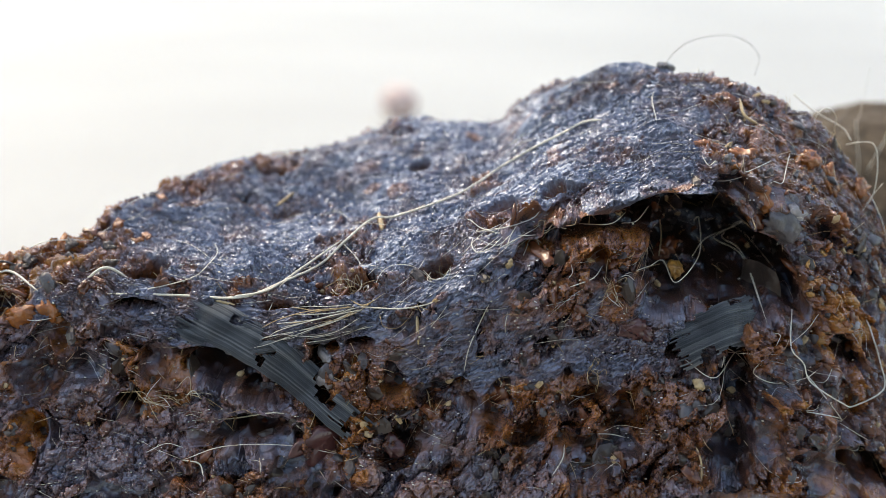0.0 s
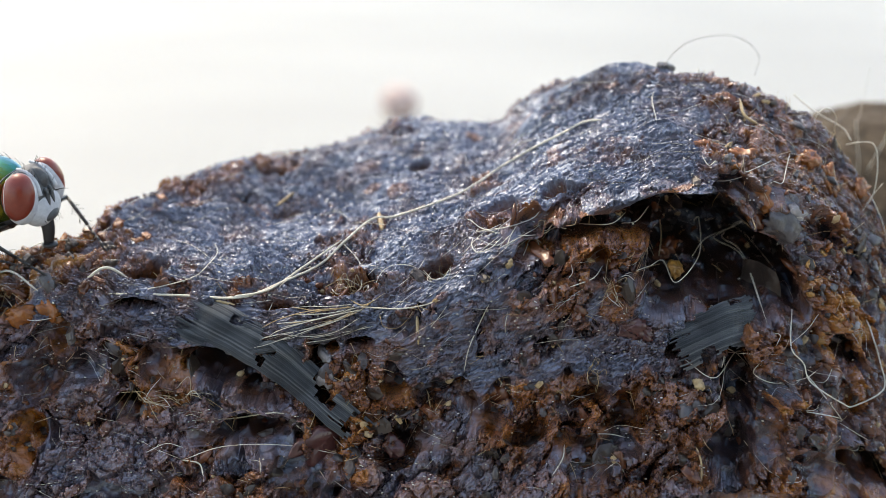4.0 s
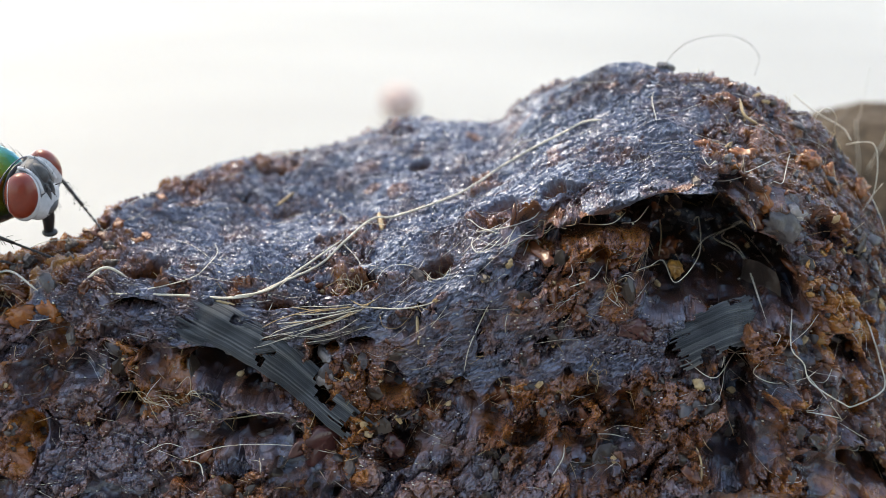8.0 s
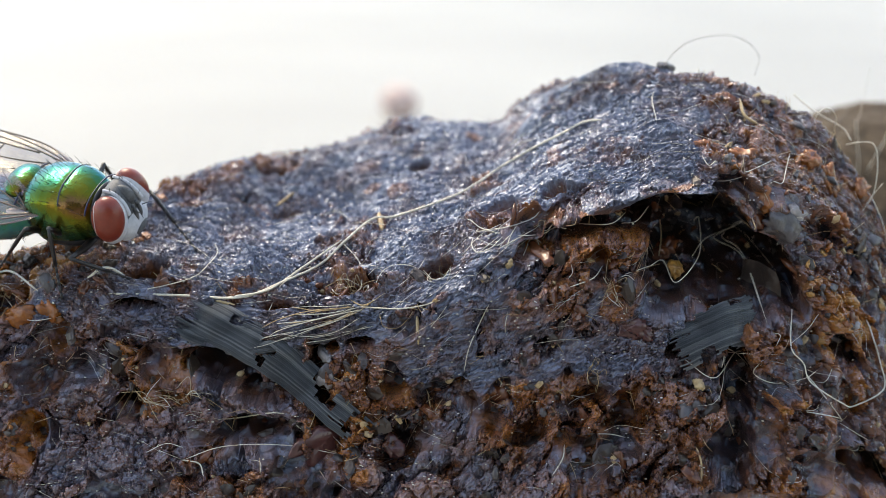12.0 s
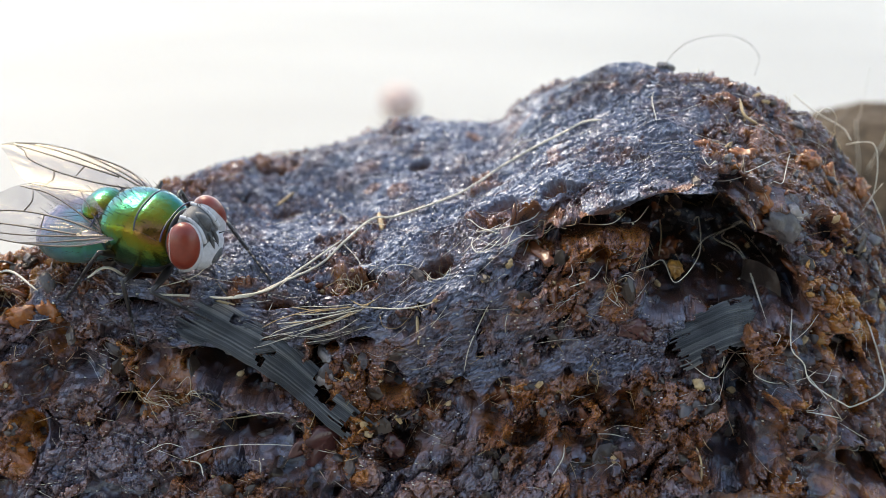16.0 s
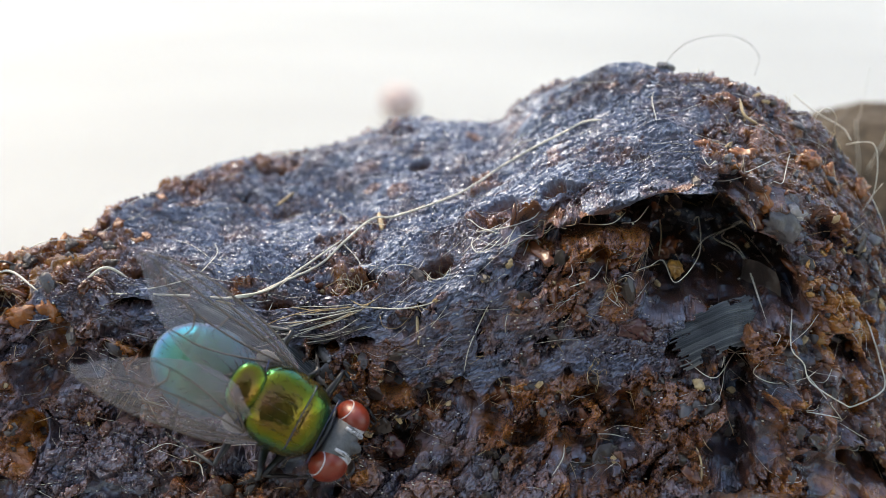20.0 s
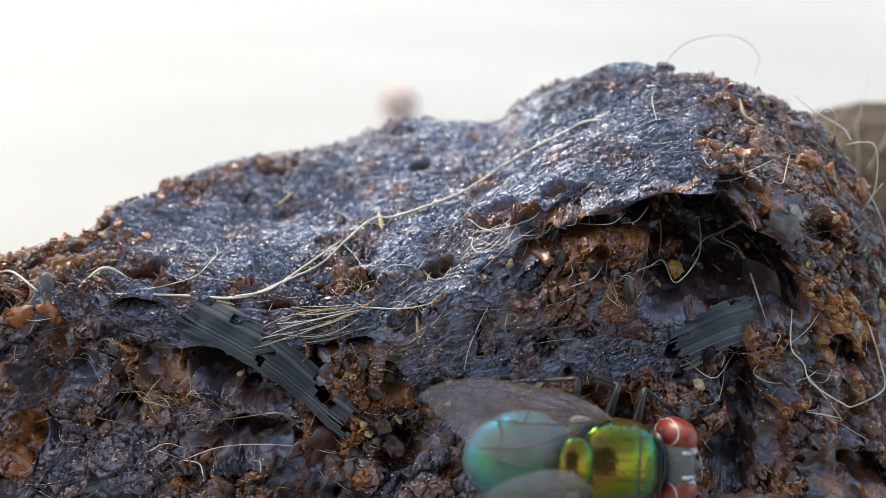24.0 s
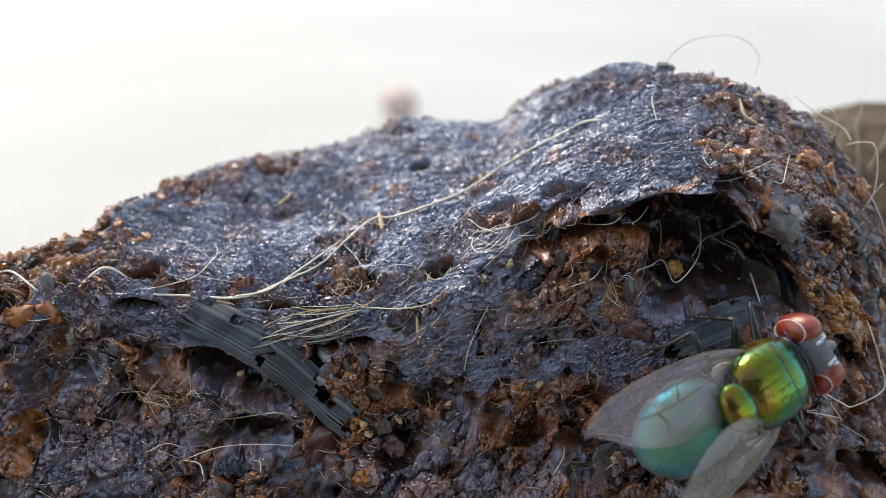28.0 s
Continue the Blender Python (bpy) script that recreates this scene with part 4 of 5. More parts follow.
strand([(-2.25, 2.683, 0.06), (-3.58, 2.593, 0.12), (-4.95, 2.530, 0.06)], 0.011, HAIR_DARK)
strand([(-2.46, 2.674, 0.06), (-3.65, 2.593, 0.12), (-4.73, 2.521, 0.06)], 0.012, HAIR_DARK)
vane([(-8.1, 2.88, 0.02), (-6.6, 2.68, 0.04), (-5.35, 2.49, 0.06), (-3.9, 2.17, 0.06), (-2.3, 1.84, -0.02)], 1.3, VANE, "dark grey scrap of feather vane", fray=-0.1)
vane([(-8.6, 2.72, -0.02), (-7.54, 2.60, -0.02), (-6.32, 2.53, -0.04), (-4.98, 2.575, 0.0), (-3.6, 2.70, 0.02)], 0.45, VANE, "bluish grey feather barbs")
vane([(7.0, 1.90, 0.15), (7.80, 1.96, 0.2), (8.70, 2.04, 0.1), (9.5, 2.10, -0.2), (10.1, 2.16, -0.6)], 1.45, VANE, "grey ribbed feather scrap in the hollow", fray=0.1)
chunk(-3.95, 1.70, 1.05, 0.5, 0.26, PINK, "wine-red glossy flake", 95, 0.12)
chunk(7.45, 2.17, 0.3, 0.22, 0.2, AMBER, "amber grain in the hollow", 30, 0.3)
chunk(7.75, 4.85, 0.50, 0.22, 0.16, CHAFF, "grey scrap on the crest", 60, 0.10)
chunk(-3.62, 2.440, 0.40, 0.2, 0.1, ASH, "ash-grey flake", 90, 0.05)
chunk(-3.58, 2.251, 0.42, 0.26, 0.1, ASH, "ash-grey flake", 110, 0.0)
chunk(-3.69, 2.350, 0.34, 0.12, 0.1, RUST, "red-brown bit", 90, 0.04)
chunk(5.82, 2.062, 0.42, 0.22, 0.14, PINK, "wine-red glossy flake", 70, 0.0)
chunk(10.57, 2.755, 0.55, 0.42, 0.3, CHAFF, "grey glossy lump", 60, -0.1)
chunk(7.29, 2.197, 0.4, 0.32, 0.3, RUST, "red-brown crumb in the hollow", 20, 0.1)
chunk(3.04, 2.719, 0.5, 0.2, 0.1, RUST, "red-brown husk", 50, 0.0)
chunk(7.80, 1.666, 0.16, 0.14, 0.12, TAN, "straw-coloured crumb", 10)
chunk(-2.25, 1.828, 0.12, 0.07, 0.06, TAN, "straw-coloured crumb", 90)
chunk(10.90, 2.86, 0.40, 0.32, 0.24, ASH, "ash-grey flake", 60, -0.02)
chunk(2.00, 2.773, 0.14, 0.12, 0.1, TAN, "straw-coloured crumb", 10)
chunk(-1.64, 1.693, 0.45, 0.35, 0.16, PINK, "wine-red glossy flake", 40, -0.08)

for cx, cs, long, wide, turn in ((12.75, 3.85, 0.62, 0.5, 20), (11.95, 3.85, 0.42, 0.34, 70), (10.0, 2.93, 0.4, 0.3, 10), (12.9, 3.25, 0.4, 0.3, 50), (14.0, 4.4, 0.5, 0.4, 80),
                                 (-12.9, 1.68, 0.75, 0.55, 20), (-13.3, 2.8, 0.7, 0.42, 95), (-12.4, 2.82, 0.45, 0.3, 60), (9.6, 3.45, 0.5, 0.3, 85), (8.4, 3.47, 0.45, 0.22, 95)):
    chunk(cx, cs, 0.85 * long, 0.8 * wide, 0.24, HUSK, "glossy orange-brown clod", turn, -0.06)
chunk(6.05, 2.07, 0.42, 0.26, 0.22, PINK, "wine-red glossy flake", 75, 0.1)
crng = random.Random(21)
for k in range(26):
    chunk(crng.uniform(-14.6, -9.6), crng.uniform(3.0, 4.6), crng.uniform(0.14, 0.36), crng.uniform(0.08, 0.2), crng.uniform(0.08, 0.2), crng.choice((HUSK, RUST, RUST, DARKBIT)), "red-brown crumb", crng.uniform(0, 180), -0.02)
for k in range(46):
    chunk(crng.uniform(11.3, 15.0), crng.uniform(2.0, 3.4), crng.uniform(0.09, 0.22), crng.uniform(0.05, 0.12), crng.uniform(0.05, 0.10), crng.choice((HUSK, AMBER, TAN, ASH, RUST, CHAFF)), "small grain at the edge", crng.uniform(0, 180), 0.05)

# tufts of fine golden and pale hairs caught in the front
for tx, ts, count, reach, fan in ((-9.3, 2.10, 16, 1.3, 0.35), (-8.0, 2.15, 8, 0.9, 0.6), (5.0, 2.38, 12, 0.8, 1.6), (6.2, 2.45, 8, 0.7, 1.6), (3.4, 2.86, 9, 0.8, 0.8), (1.9, 1.86, 7, 0.5, 0.7), (4.6, 1.86, 8, 0.4, 1.2), (-0.2, 3.0, 6, 0.4, 1.5), (-2.9, 3.03, 10, 0.5, 1.5), (13.0, 2.3, 9, 0.7, 1.6)):
    for k in range(count):
        a, ln = crng.gauss(0, fan), reach * crng.uniform(0.5, 1.1)
        end = (tx + ln * math.cos(a) * crng.choice((1, 1, -0.6)), ts - 0.22 * ln * math.sin(a) + crng.uniform(-0.04, 0.04))
        mid = (0.5 * (tx + end[0]) + crng.uniform(-0.15, 0.15), 0.5 * (ts + end[1]) + crng.uniform(0.0, 0.07))
        strand([(tx + crng.uniform(-0.1, 0.1), ts + crng.uniform(-0.03, 0.03), 0.04), (*mid, crng.uniform(0.12, 0.35)), (*end, crng.uniform(0.04, 0.3))], crng.uniform(0.006, 0.012), crng.choice((TAN, TAN, HAIR_PALE)))

# a thin torn membrane hanging in the large hollow
mu, mv = np.meshgrid(np.linspace(0, 1, 26), np.linspace(0, 1, 22))
film_a, film_b = np.array([form(9.9, 2.50, -1.2), form(10.9, 2.52, -0.9)]), np.array([form(10.1, 2.20, -2.2), form(11.2, 2.22, -0.9)])
film_p = (film_a[0] * (1 - mu)[..., None] + film_a[1] * mu[..., None]) * (1 - mv)[..., None] + (film_b[0] * (1 - mu)[..., None] + film_b[1] * mu[..., None]) * mv[..., None]
film_p = film_p + np.stack([0.12 * np.sin(mv * 4), 0.25 * np.sin(mu * 5 + mv * 2) + 0.12 * layered(film_p, 1.5, 2, 77), 0.10 * layered(film_p, 1.2, 2, 78)], -1)
film_back = film_p + np.array([0.0, 0.03, 0.0])
film_f = lattice(22, 26)
solid("membrane", *joined([(film_p.reshape(-1, 3), film_f), (film_back.reshape(-1, 3), film_f[:, ::-1])]), DARKBIT, lump, "thin torn brown membrane in the hollow")


# ---- loose bits stuck to the crust ----
def shard(seed, long, wide, thick):
    """One angular bit, base at the origin."""
    rng = np.random.RandomState(seed)
    v, f = egg((0, 0, 0), (long, wide, thick), 7, 5, 0.8)
    return v * (1 + 0.3 * rng.uniform(-1, 1, (len(v), 1))) + 0.06 * long * rng.uniform(-1, 1, v.shape), f


SHARDS = [solid("crumb", *shard(i, 0.30, 0.20, 0.08), m, soft=i % 2 == 0) for i, m in
          enumerate([RUST, DARKBIT, CHAFF, DARKBIT, RUST, DARKBIT])]
rng = random.Random(4)


def stick_on(ob, x, s, size, sink=0.05):
    p, q = spot(x, s, 0.0), spot(x, s, 1.0)
    m = (Vector(q) - Vector(p)).to_track_quat("Z", "Y").to_matrix().to_4x4() @ pose(0, 0, 0, rng.uniform(-35, 35), rng.uniform(-35, 35), rng.uniform(0, 360))
    ob.matrix_basis = Matrix.Translation(Vector(p) * MM) @ m @ Matrix.Diagonal((size, size * rng.uniform(0.7, 1.2), size * rng.uniform(0.7, 1.4), 1))
    ob.parent = lump


def loose_place():
    """A place on bare crumbly crust."""
    while True:
        x = rng.uniform(-15, 16)
        s = rng.uniform(1.1, 3.2) if x < 8.5 or rng.random() < 0.4 else rng.uniform(1.1, 4.9)
        if SKIN[int(np.searchsorted(SS, s)), int(np.searchsorted(XS, x))] < 0.45:
            return x, s


for k in range(220):
    x, s = loose_place()
    src = SHARDS[rng.choice((0, 1, 2, 3, 3, 4, 5))]
    ob = src if src.parent is None else new("crumb", src.data)
    stick_on(ob, x, s, rng.choice((0.5, 0.6, 0.7, 0.8, 1.0, 1.3)))

grit = []
for k in range(500):
    x, s = loose_place()
    v, f = shard(k % 40 + 100, 0.11, 0.08, 0.06)
    a = rng.uniform(0, 6.28)
    turn = np.array(Euler((rng.uniform(-1, 1), rng.uniform(-1, 1), a)).to_matrix())
    grit.append((v @ turn.T * rng.uniform(0.5, 1.5) + spot(x, s, 0.02), f))
for m, name, part_label in ((0, DARKBIT, "fine dark grit"), (1, RUST, "fine red-brown grit"), (2, TAN, "fine straw-coloured grit")):
    some = grit[m::3] if m < 2 else grit[2::6]
    tagged(solid("grit", *joined(some), name, lump, part_label, soft=False), kind="stuff")

# pale grains added in place of the small glints on the crust
glint_specks = []
for k in range(1500):
    x, s = rng.uniform(-15, 16), rng.uniform(1.1, 3.4)
    v, f = shard(k % 40 + 200, 0.026, 0.020, 0.015)
    glint_specks.append((v * rng.uniform(0.5, 1.5) + spot(x, s, 0.015), f))
tagged(solid("grit", *joined(glint_specks), HAIR_PALE, lump, "tiny pale specks", soft=False), kind="stuff")

fuzz = []
for k in range(420):
    x, s = rng.uniform(-15, 16), rng.uniform(1.1, 4.8)
    a, ln, dx = rng.uniform(-0.5, 0.5), rng.uniform(0.4, 1.6), rng.choice((-1, 1))
    ds = math.sin(a) * ln * 0.25
    fuzz.append(tube(curve([spot(x, s, 0.02), spot(x + dx * ln * 0.5, s + ds * 0.6 + rng.uniform(-0.04, 0.04), rng.uniform(0.03, 0.15)), spot(x + dx * ln, s + ds, rng.uniform(0.02, 0.25))], 9), rng.uniform(0.004, 0.009), 3))
fibres = []
for k in range(420):
    x, s = loose_place()
    p, q = spot(x, s, 0.0), spot(x, s, 1.0)
    a, ln = rng.uniform(0, 6.28), rng.uniform(0.15, 0.55)
    side = np.array([math.cos(a), 0.3 * math.sin(a), math.sin(a)])
    up = q - p
    fibres.append(tube(curve([p, p + side * ln * 0.5 + up * ln * 0.35, p + side * ln + up * ln * rng.uniform(0.1, 0.6)], 7), np.linspace(0.014, 0.006, 7), 3))
tagged(solid("plant_fibre", *joined(fibres), TAN, lump, "short golden plant fibres"), kind="stuff")
tagged(solid("fuzz", *joined(fuzz[:260]), HAIR_PALE, lump, "fine pale loose hairs"), kind="stuff")
tagged(solid("fuzz", *joined(fuzz[260:]), HAIR_DARK, lump, "fine dark loose hairs"), kind="stuff")

# ---- second lump and a red-brown pebble behind ----
far_lump = empty("dried_dung_lump", "second dark brown dried lump on the ground behind the first", "dried dung")
mound_u, mound_v = np.meshgrid(np.linspace(0, 2 * math.pi, 200), np.linspace(0.02, math.pi / 2 + 0.12, 110))
mound = np.stack([17 * np.cos(mound_u) * np.sin(mound_v) ** 0.22, 11 * np.sin(mound_u) * np.sin(mound_v) ** 0.22, 15.9 * np.cos(mound_v) ** 1.0 * np.ones_like(mound_u)], -1)
mound_out = np.stack([np.cos(mound_u) * np.sin(mound_v), np.sin(mound_u) * np.sin(mound_v), np.cos(mound_v)], -1)
mound = mound + mound_out * (0.7 * layered(mound, 0.12, 3, 301) + 0.30 * layered(mound, 0.7, 4, 305) + 0.2)[..., None]
solid("crust", mound.reshape(-1, 3), lattice(*mound_u.shape), FAR_CRUST, far_lump, "matt dark brown crust")
far_lump.matrix_basis = pose(0.0296, 0.0190, 0)

for hx, hy, hz in ((-12, -6, 18), (-9, -6, 19), (-13, -5, 15)):
    solid("hair", *tube(curve([(hx, hy, hz - 4), (hx + 0.8, hy - 0.5, hz - 1.5), (hx + 0.4, hy - 1, hz + 1.2)], 14), 0.03, 4), HAIR_PALE, far_lump)

pebble = solid("pebble", *egg((0, 0, 2.1), (2.6, 2.5, 2.2), 32, 20, 0.85, lambda p: p * (1 + 0.12 * puffs(p, 0.5, 8)[:, None])), PEBBLE)
pebble.matrix_basis = pose(-0.0060, 0.132, 0)
tagged(pebble, "small red-brown pebble on the pale ground", "pebble")


# the phone that films, close behind the lens; it mirrors as a dark patch in shiny things
phone = empty("phone", "dark phone held close behind the lens", "phone")
case_v, case_f = egg((-5, 0, -1), (24, 4, 14), 28, 20, 0.25)
solid("case", case_v, case_f, PHONE, phone)
solid("lens_ring", *tube([(0, 4.02, 0), (0, 4.6, 0)], 4.2, 32), BLACK, phone)
phone.matrix_basis = VIEW @ pose(0, 0, 0.0058, 90, 0, 180)


# ---- the fly, body along x, its left along y, in mm ----
fly = empty("blowfly", "metallic green blowfly with red eyes walking on the lump", "fly")


def thorax_form(p):
    x = p[:, 0] / 1.38
    p[:, 1] *= 1 - 0.10 * np.clip(x, 0, 1) ** 2
    p[:, 2] *= np.where(p[:, 2] > 0, 1 - 0.16 * np.clip(x, 0, 1) ** 2, 1.0)
    groove = np.exp(-((p[:, 0] - 0.25 - 0.05 * np.cos(p[:, 1] * 2)) / 0.045) ** 2) * (p[:, 2] > -0.1)
    p[:, 2] -= 0.045 * groove
    return p


thorax = solid("thorax", *egg((-0.02, 0, -0.08), (1.38, 1.22, 1.12), 56, 60, 0.74, thorax_form), THORAX, fly, "green-gold metallic thorax with a cross groove")
solid("scutellum", *egg((-1.46, 0, 0.56), (0.54, 0.76, 0.36), 32, 20, 0.9), THORAX, thorax, "rounded green-gold shield plate")
def back_line(x, drop):
    """A dark blue seam across the back at x."""
    y = np.linspace(-1.02, 1.02, 25)
    fall = lambda v, r: np.clip(1 - np.abs(v / r) ** 2.7, 0, 1) ** 0.37
    z = -0.08 + 1.12 * fall(x + 0.02, 1.38) * fall(y, 1.22) * (1 - 0.16 * max(0.0, x / 1.38) ** 2) - drop
    return np.stack([x + 0.10 * (y / 1.1) ** 2 * (1 if x > 0 else -1), y, z], -1)


for seam_x, seam_drop in ((0.25, 0.03), (-1.16, 0.0), (1.10, 0.02)):
    solid("seam", *tube(back_line(seam_x, seam_drop), 0.028, 5), SEAM, thorax, "dark blue seam")
solid("collar", *egg((1.24, 0, -0.06), (0.14, 0.90, 0.76), 32, 10), BLACK, thorax, "dark collar behind the head")
# drawn wide and black so that it paints the shade on the lower sides
solid("breast", *egg((-0.02, 0, -0.72), (1.30, 1.12, 0.58), 36, 24, 0.85), BLACK, thorax, "dark underside")


def abdomen_form(p):
    x = p[:, 0] / 1.62
    p[:, 1] *= np.where(x < 0, 1 - 0.16 * x ** 2, 1 - 0.12 * x ** 2)
    rings = sum(np.exp(-((p[:, 0] - c) / 0.05) ** 2) for c in (0.75, 0.0, -0.75))
    p[:, 1:] *= (1 - 0.035 * rings)[:, None]
    p[:, 2] -= 0.17 * (x - 0.4) ** 2
    return p


abdomen = solid("abdomen", *egg((-2.50, 0, -0.60), (1.64, 1.34, 0.82), 48, 60, 0.90, abdomen_form), ABDOMEN, fly, "ringed blue-green metallic abdomen")

# head
head = solid("head", *egg((1.80, 0, 0.02), (0.52, 1.02, 0.94), 40, 26, 0.95), FRONS, fly, "dark grey head with silvery face")
solid("face", *egg((2.00, 0, -0.40), (0.42, 0.80, 0.60), 36, 20, 0.9), SILVER, head, "silvery white lower face")
tilt = lambda sgn: np.array(Euler((sgn * 0.20, 0.10, sgn * -0.25)).to_matrix()).T
for sgn in (1, -1):
    solid("compound_eye", *egg((1.84, sgn * 0.78, 0.20), (0.52, 0.48, 0.77), 40, 28, 0.97, lambda p: p @ tilt(sgn)), EYE_RED, head, "large red-brown compound eye")
    solid("eye_rim", *egg((1.85, sgn * 0.72, 0.12), (0.51, 0.46, 0.81), 40, 26, 0.97, lambda p: p @ tilt(sgn)), SILVER, head, "white rim of the eye")
    ring = np.array([(-0.35, 0.355 * math.cos(a), 0.57 * math.sin(a)) for a in np.linspace(0, 2 * math.pi, 41)]) @ tilt(sgn) + np.array([1.84, sgn * 0.78, 0.20])
    solid("eye_back", *tube(ring, 0.018, 8), SILVER, head, "white band behind the eye")
    seg = joined([egg((2.32, sgn * 0.11, 0.22), (0.08, 0.06, 0.08), 12, 8), egg((2.38, sgn * 0.12, -0.06), (0.075, 0.06, 0.27), 14, 10)])
    solid("antenna", *seg, FRONS, head, "grey stubby antenna")
    solid("antenna_bristle", *tube(curve([(2.48, sgn * 0.18, 0.10), (2.66, sgn * 0.28, 0.14), (2.82, sgn * 0.42, 0.10)], 8), np.linspace(0.022, 0.006, 8), 4), BLACK, head)
    solid("eye_border", *tube(curve([(1.62, sgn * 0.34, 0.96), (1.95, sgn * 0.33, 0.86), (2.22, sgn * 0.36, 0.55), (2.33, sgn * 0.42, 0.15)], 14), np.linspace(0.05, 0.09, 14), 8), SILVER, head, "silver band beside the eye")
solid("frons", *egg((1.98, 0, 0.46), (0.38, 0.20, 0.50), 24, 16, 0.9, lambda p: p @ np.array(Euler((0, 0.55, 0)).to_matrix()).T), FRONS, head, "dark stripe between the eyes")
solid("mouth_edge", *egg((2.20, 0, -0.62), (0.26, 0.44, 0.26), 24, 14), FRONS, head)
proboscis = solid("proboscis", *joined([tube(curve([(2.0, 0, -0.6), (2.08, 0, -1.1), (2.0, 0, -1.68)], 10), np.linspace(0.27, 0.16, 10), 10),
                  egg((2.02, 0, -1.74), (0.26, 0.23, 0.12), 16, 10)]), BLACK, fly, "black mouthpart reaching down")


def wing_form():
    """A wing along +x from its root, chord towards -y (the leading edge at +y), gently waved."""
    t = np.sin(np.linspace(0, 1, 46) * math.pi / 2)
    lead = 0.16 + 0.42 * np.sin(np.pi * np.clip(t, 0, 1) ** 0.8) ** 0.9 * (1 - 0.25 * t)
    trail = -(0.18 + 1.62 * np.sin(np.pi * np.clip(t * 0.93 + 0.05, 0, 1) ** 0.85) ** 0.75) + 0.18
    end = np.sqrt(np.clip(1 - ((t - 0.74) / 0.26) ** 2, 0, 1)) * (t > 0.74) + (t <= 0.74)
    mid = -0.5
    trail = trail * (0.30 + 0.70 * np.clip(t / 0.22, 0, 1) ** 0.8)
    lead, trail = mid + (lead - mid) * end, mid + (trail - mid) * end
    c = np.linspace(0, 1, 18)
    y = lead[:, None] + (trail - lead)[:, None] * c[None]
    x = np.broadcast_to(t[:, None] * 5.75, y.shape)
    z = 0.05 * np.sin(y * 5 + x * 0.6) + 0.10 * np.sin(x * 0.5) - 0.06 * y ** 2 - 0.10 * np.cos(y * 3.0 + 0.5) * np.exp(-x * 0.35)
    return np.stack([x, y, z], -1), lead, trail


WING_P, LEAD, TRAIL = wing_form()


def on_wing(x, c, flip):
    """A point of the wing: x along it in mm, c over its chord (0 leading edge, 1 trailing)."""
    i = np.interp(x / 5.75, np.sin(np.linspace(0, 1, 46) * math.pi / 2), np.arange(46))
    a, f = int(min(i, 44)), min(i, 45) - int(min(i, 44))
    row = WING_P[a] * (1 - f) + WING_P[a + 1] * f
    p = np.array([np.interp(c, np.linspace(0, 1, 18), row[:, k]) for k in range(3)])
    return p * np.array([1, flip, 1])


VEINS = [[(0.0, 0.2), (1.2, 0.0), (2.8, 0.0), (4.2, 0.0), (5.2, 0.05), (5.62, 0.3)],
         [(0.1, 0.25), (1.2, 0.10), (2.4, 0.04), (3.2, 0.0)],
         [(0.3, 0.3), (1.6, 0.16), (3.2, 0.12), (4.6, 0.10), (5.3, 0.08)],
         [(1.3, 0.2), (2.6, 0.24), (4.0, 0.28), (5.1, 0.30), (5.55, 0.28)],
         [(0.5, 0.38), (1.8, 0.42), (3.2, 0.50), (4.35, 0.56), (4.75, 0.44), (5.15, 0.34)],
         [(0.5, 0.42), (1.6, 0.60), (2.6, 0.78), (3.4, 0.90), (3.7, 0.97)],
         [(3.35, 0.52), (3.15, 0.68), (3.2, 0.86)],
         [(2.55, 0.23), (2.6, 0.46)],
         [(0.5, 0.45), (1.1, 0.75), (1.6, 0.93)]]
WINGS = []
for sgn in (1, -1):
    w = WING_P * np.array([1, -sgn, 1])
    faces = lattice(46, 18)
    wing = solid("wing", w.reshape(-1, 3), faces, WING, fly, "clear smoky wing with dark veins")
    WINGS.append((wing, sgn))
    for v in VEINS:
        pts = [on_wing(x, c, 1) for x, c in v]
        line = curve(pts, 8 * len(pts)) * np.array([1, -sgn, 1])
        solid("vein", *tube(line, np.linspace(0.034, 0.016, len(line)), 4), VEIN, wing)
    solid("wing_root_scale", *egg((-1.15, sgn * 0.98, 0.20), (0.44, 0.30, 0.06), 20, 12, 0.9, lambda p: p @ np.array(Euler((sgn * 0.35, 0.15, sgn * -0.3)).to_matrix()).T), CALYPTER, fly, "pale tan scale at the wing root")


def bristle(p, d, ln, r):
    p, d = np.array(p, float), np.array(d, float)
    d /= np.linalg.norm(d)
    return tube(curve([p, p + d * ln * 0.5, p + d * ln + np.array([-0.12 * ln, 0, -0.05 * ln])], 5), np.linspace(r, r * 0.25, 5), 3)


brng = random.Random(9)
spines = []
for x in (-1.05, -0.75, -0.45, -0.1, 0.15, 0.5, 0.8, 1.05):
    for y in (-0.95, -0.68, -0.40, -0.14, 0.14, 0.40, 0.68, 0.95):
        z = -0.12 + 1.10 * max(0.0, 1 - abs(x / 1.3) ** 2.5) ** 0.4 * max(0.0, 1 - abs(y / 1.2) ** 2.5) ** 0.4 * (1 - 0.16 * max(0, x / 1.3) ** 2) - 0.02
        spines.append(bristle((x, y, z), (-0.75 + brng.uniform(-0.15, 0.15), y * 0.4, 0.75), brng.uniform(0.30, 0.55), 0.016))
for k in range(9):
    a = (k - 4) / 4 * 1.25
    spines.append(bristle((-1.55 - 0.5 * math.cos(a), 0.68 * math.sin(a), 0.58), (-1, math.sin(a), 0.35), 0.6, 0.016))
solid("bristles", *joined(spines), BLACK, thorax, "black back bristles")
tufts = []
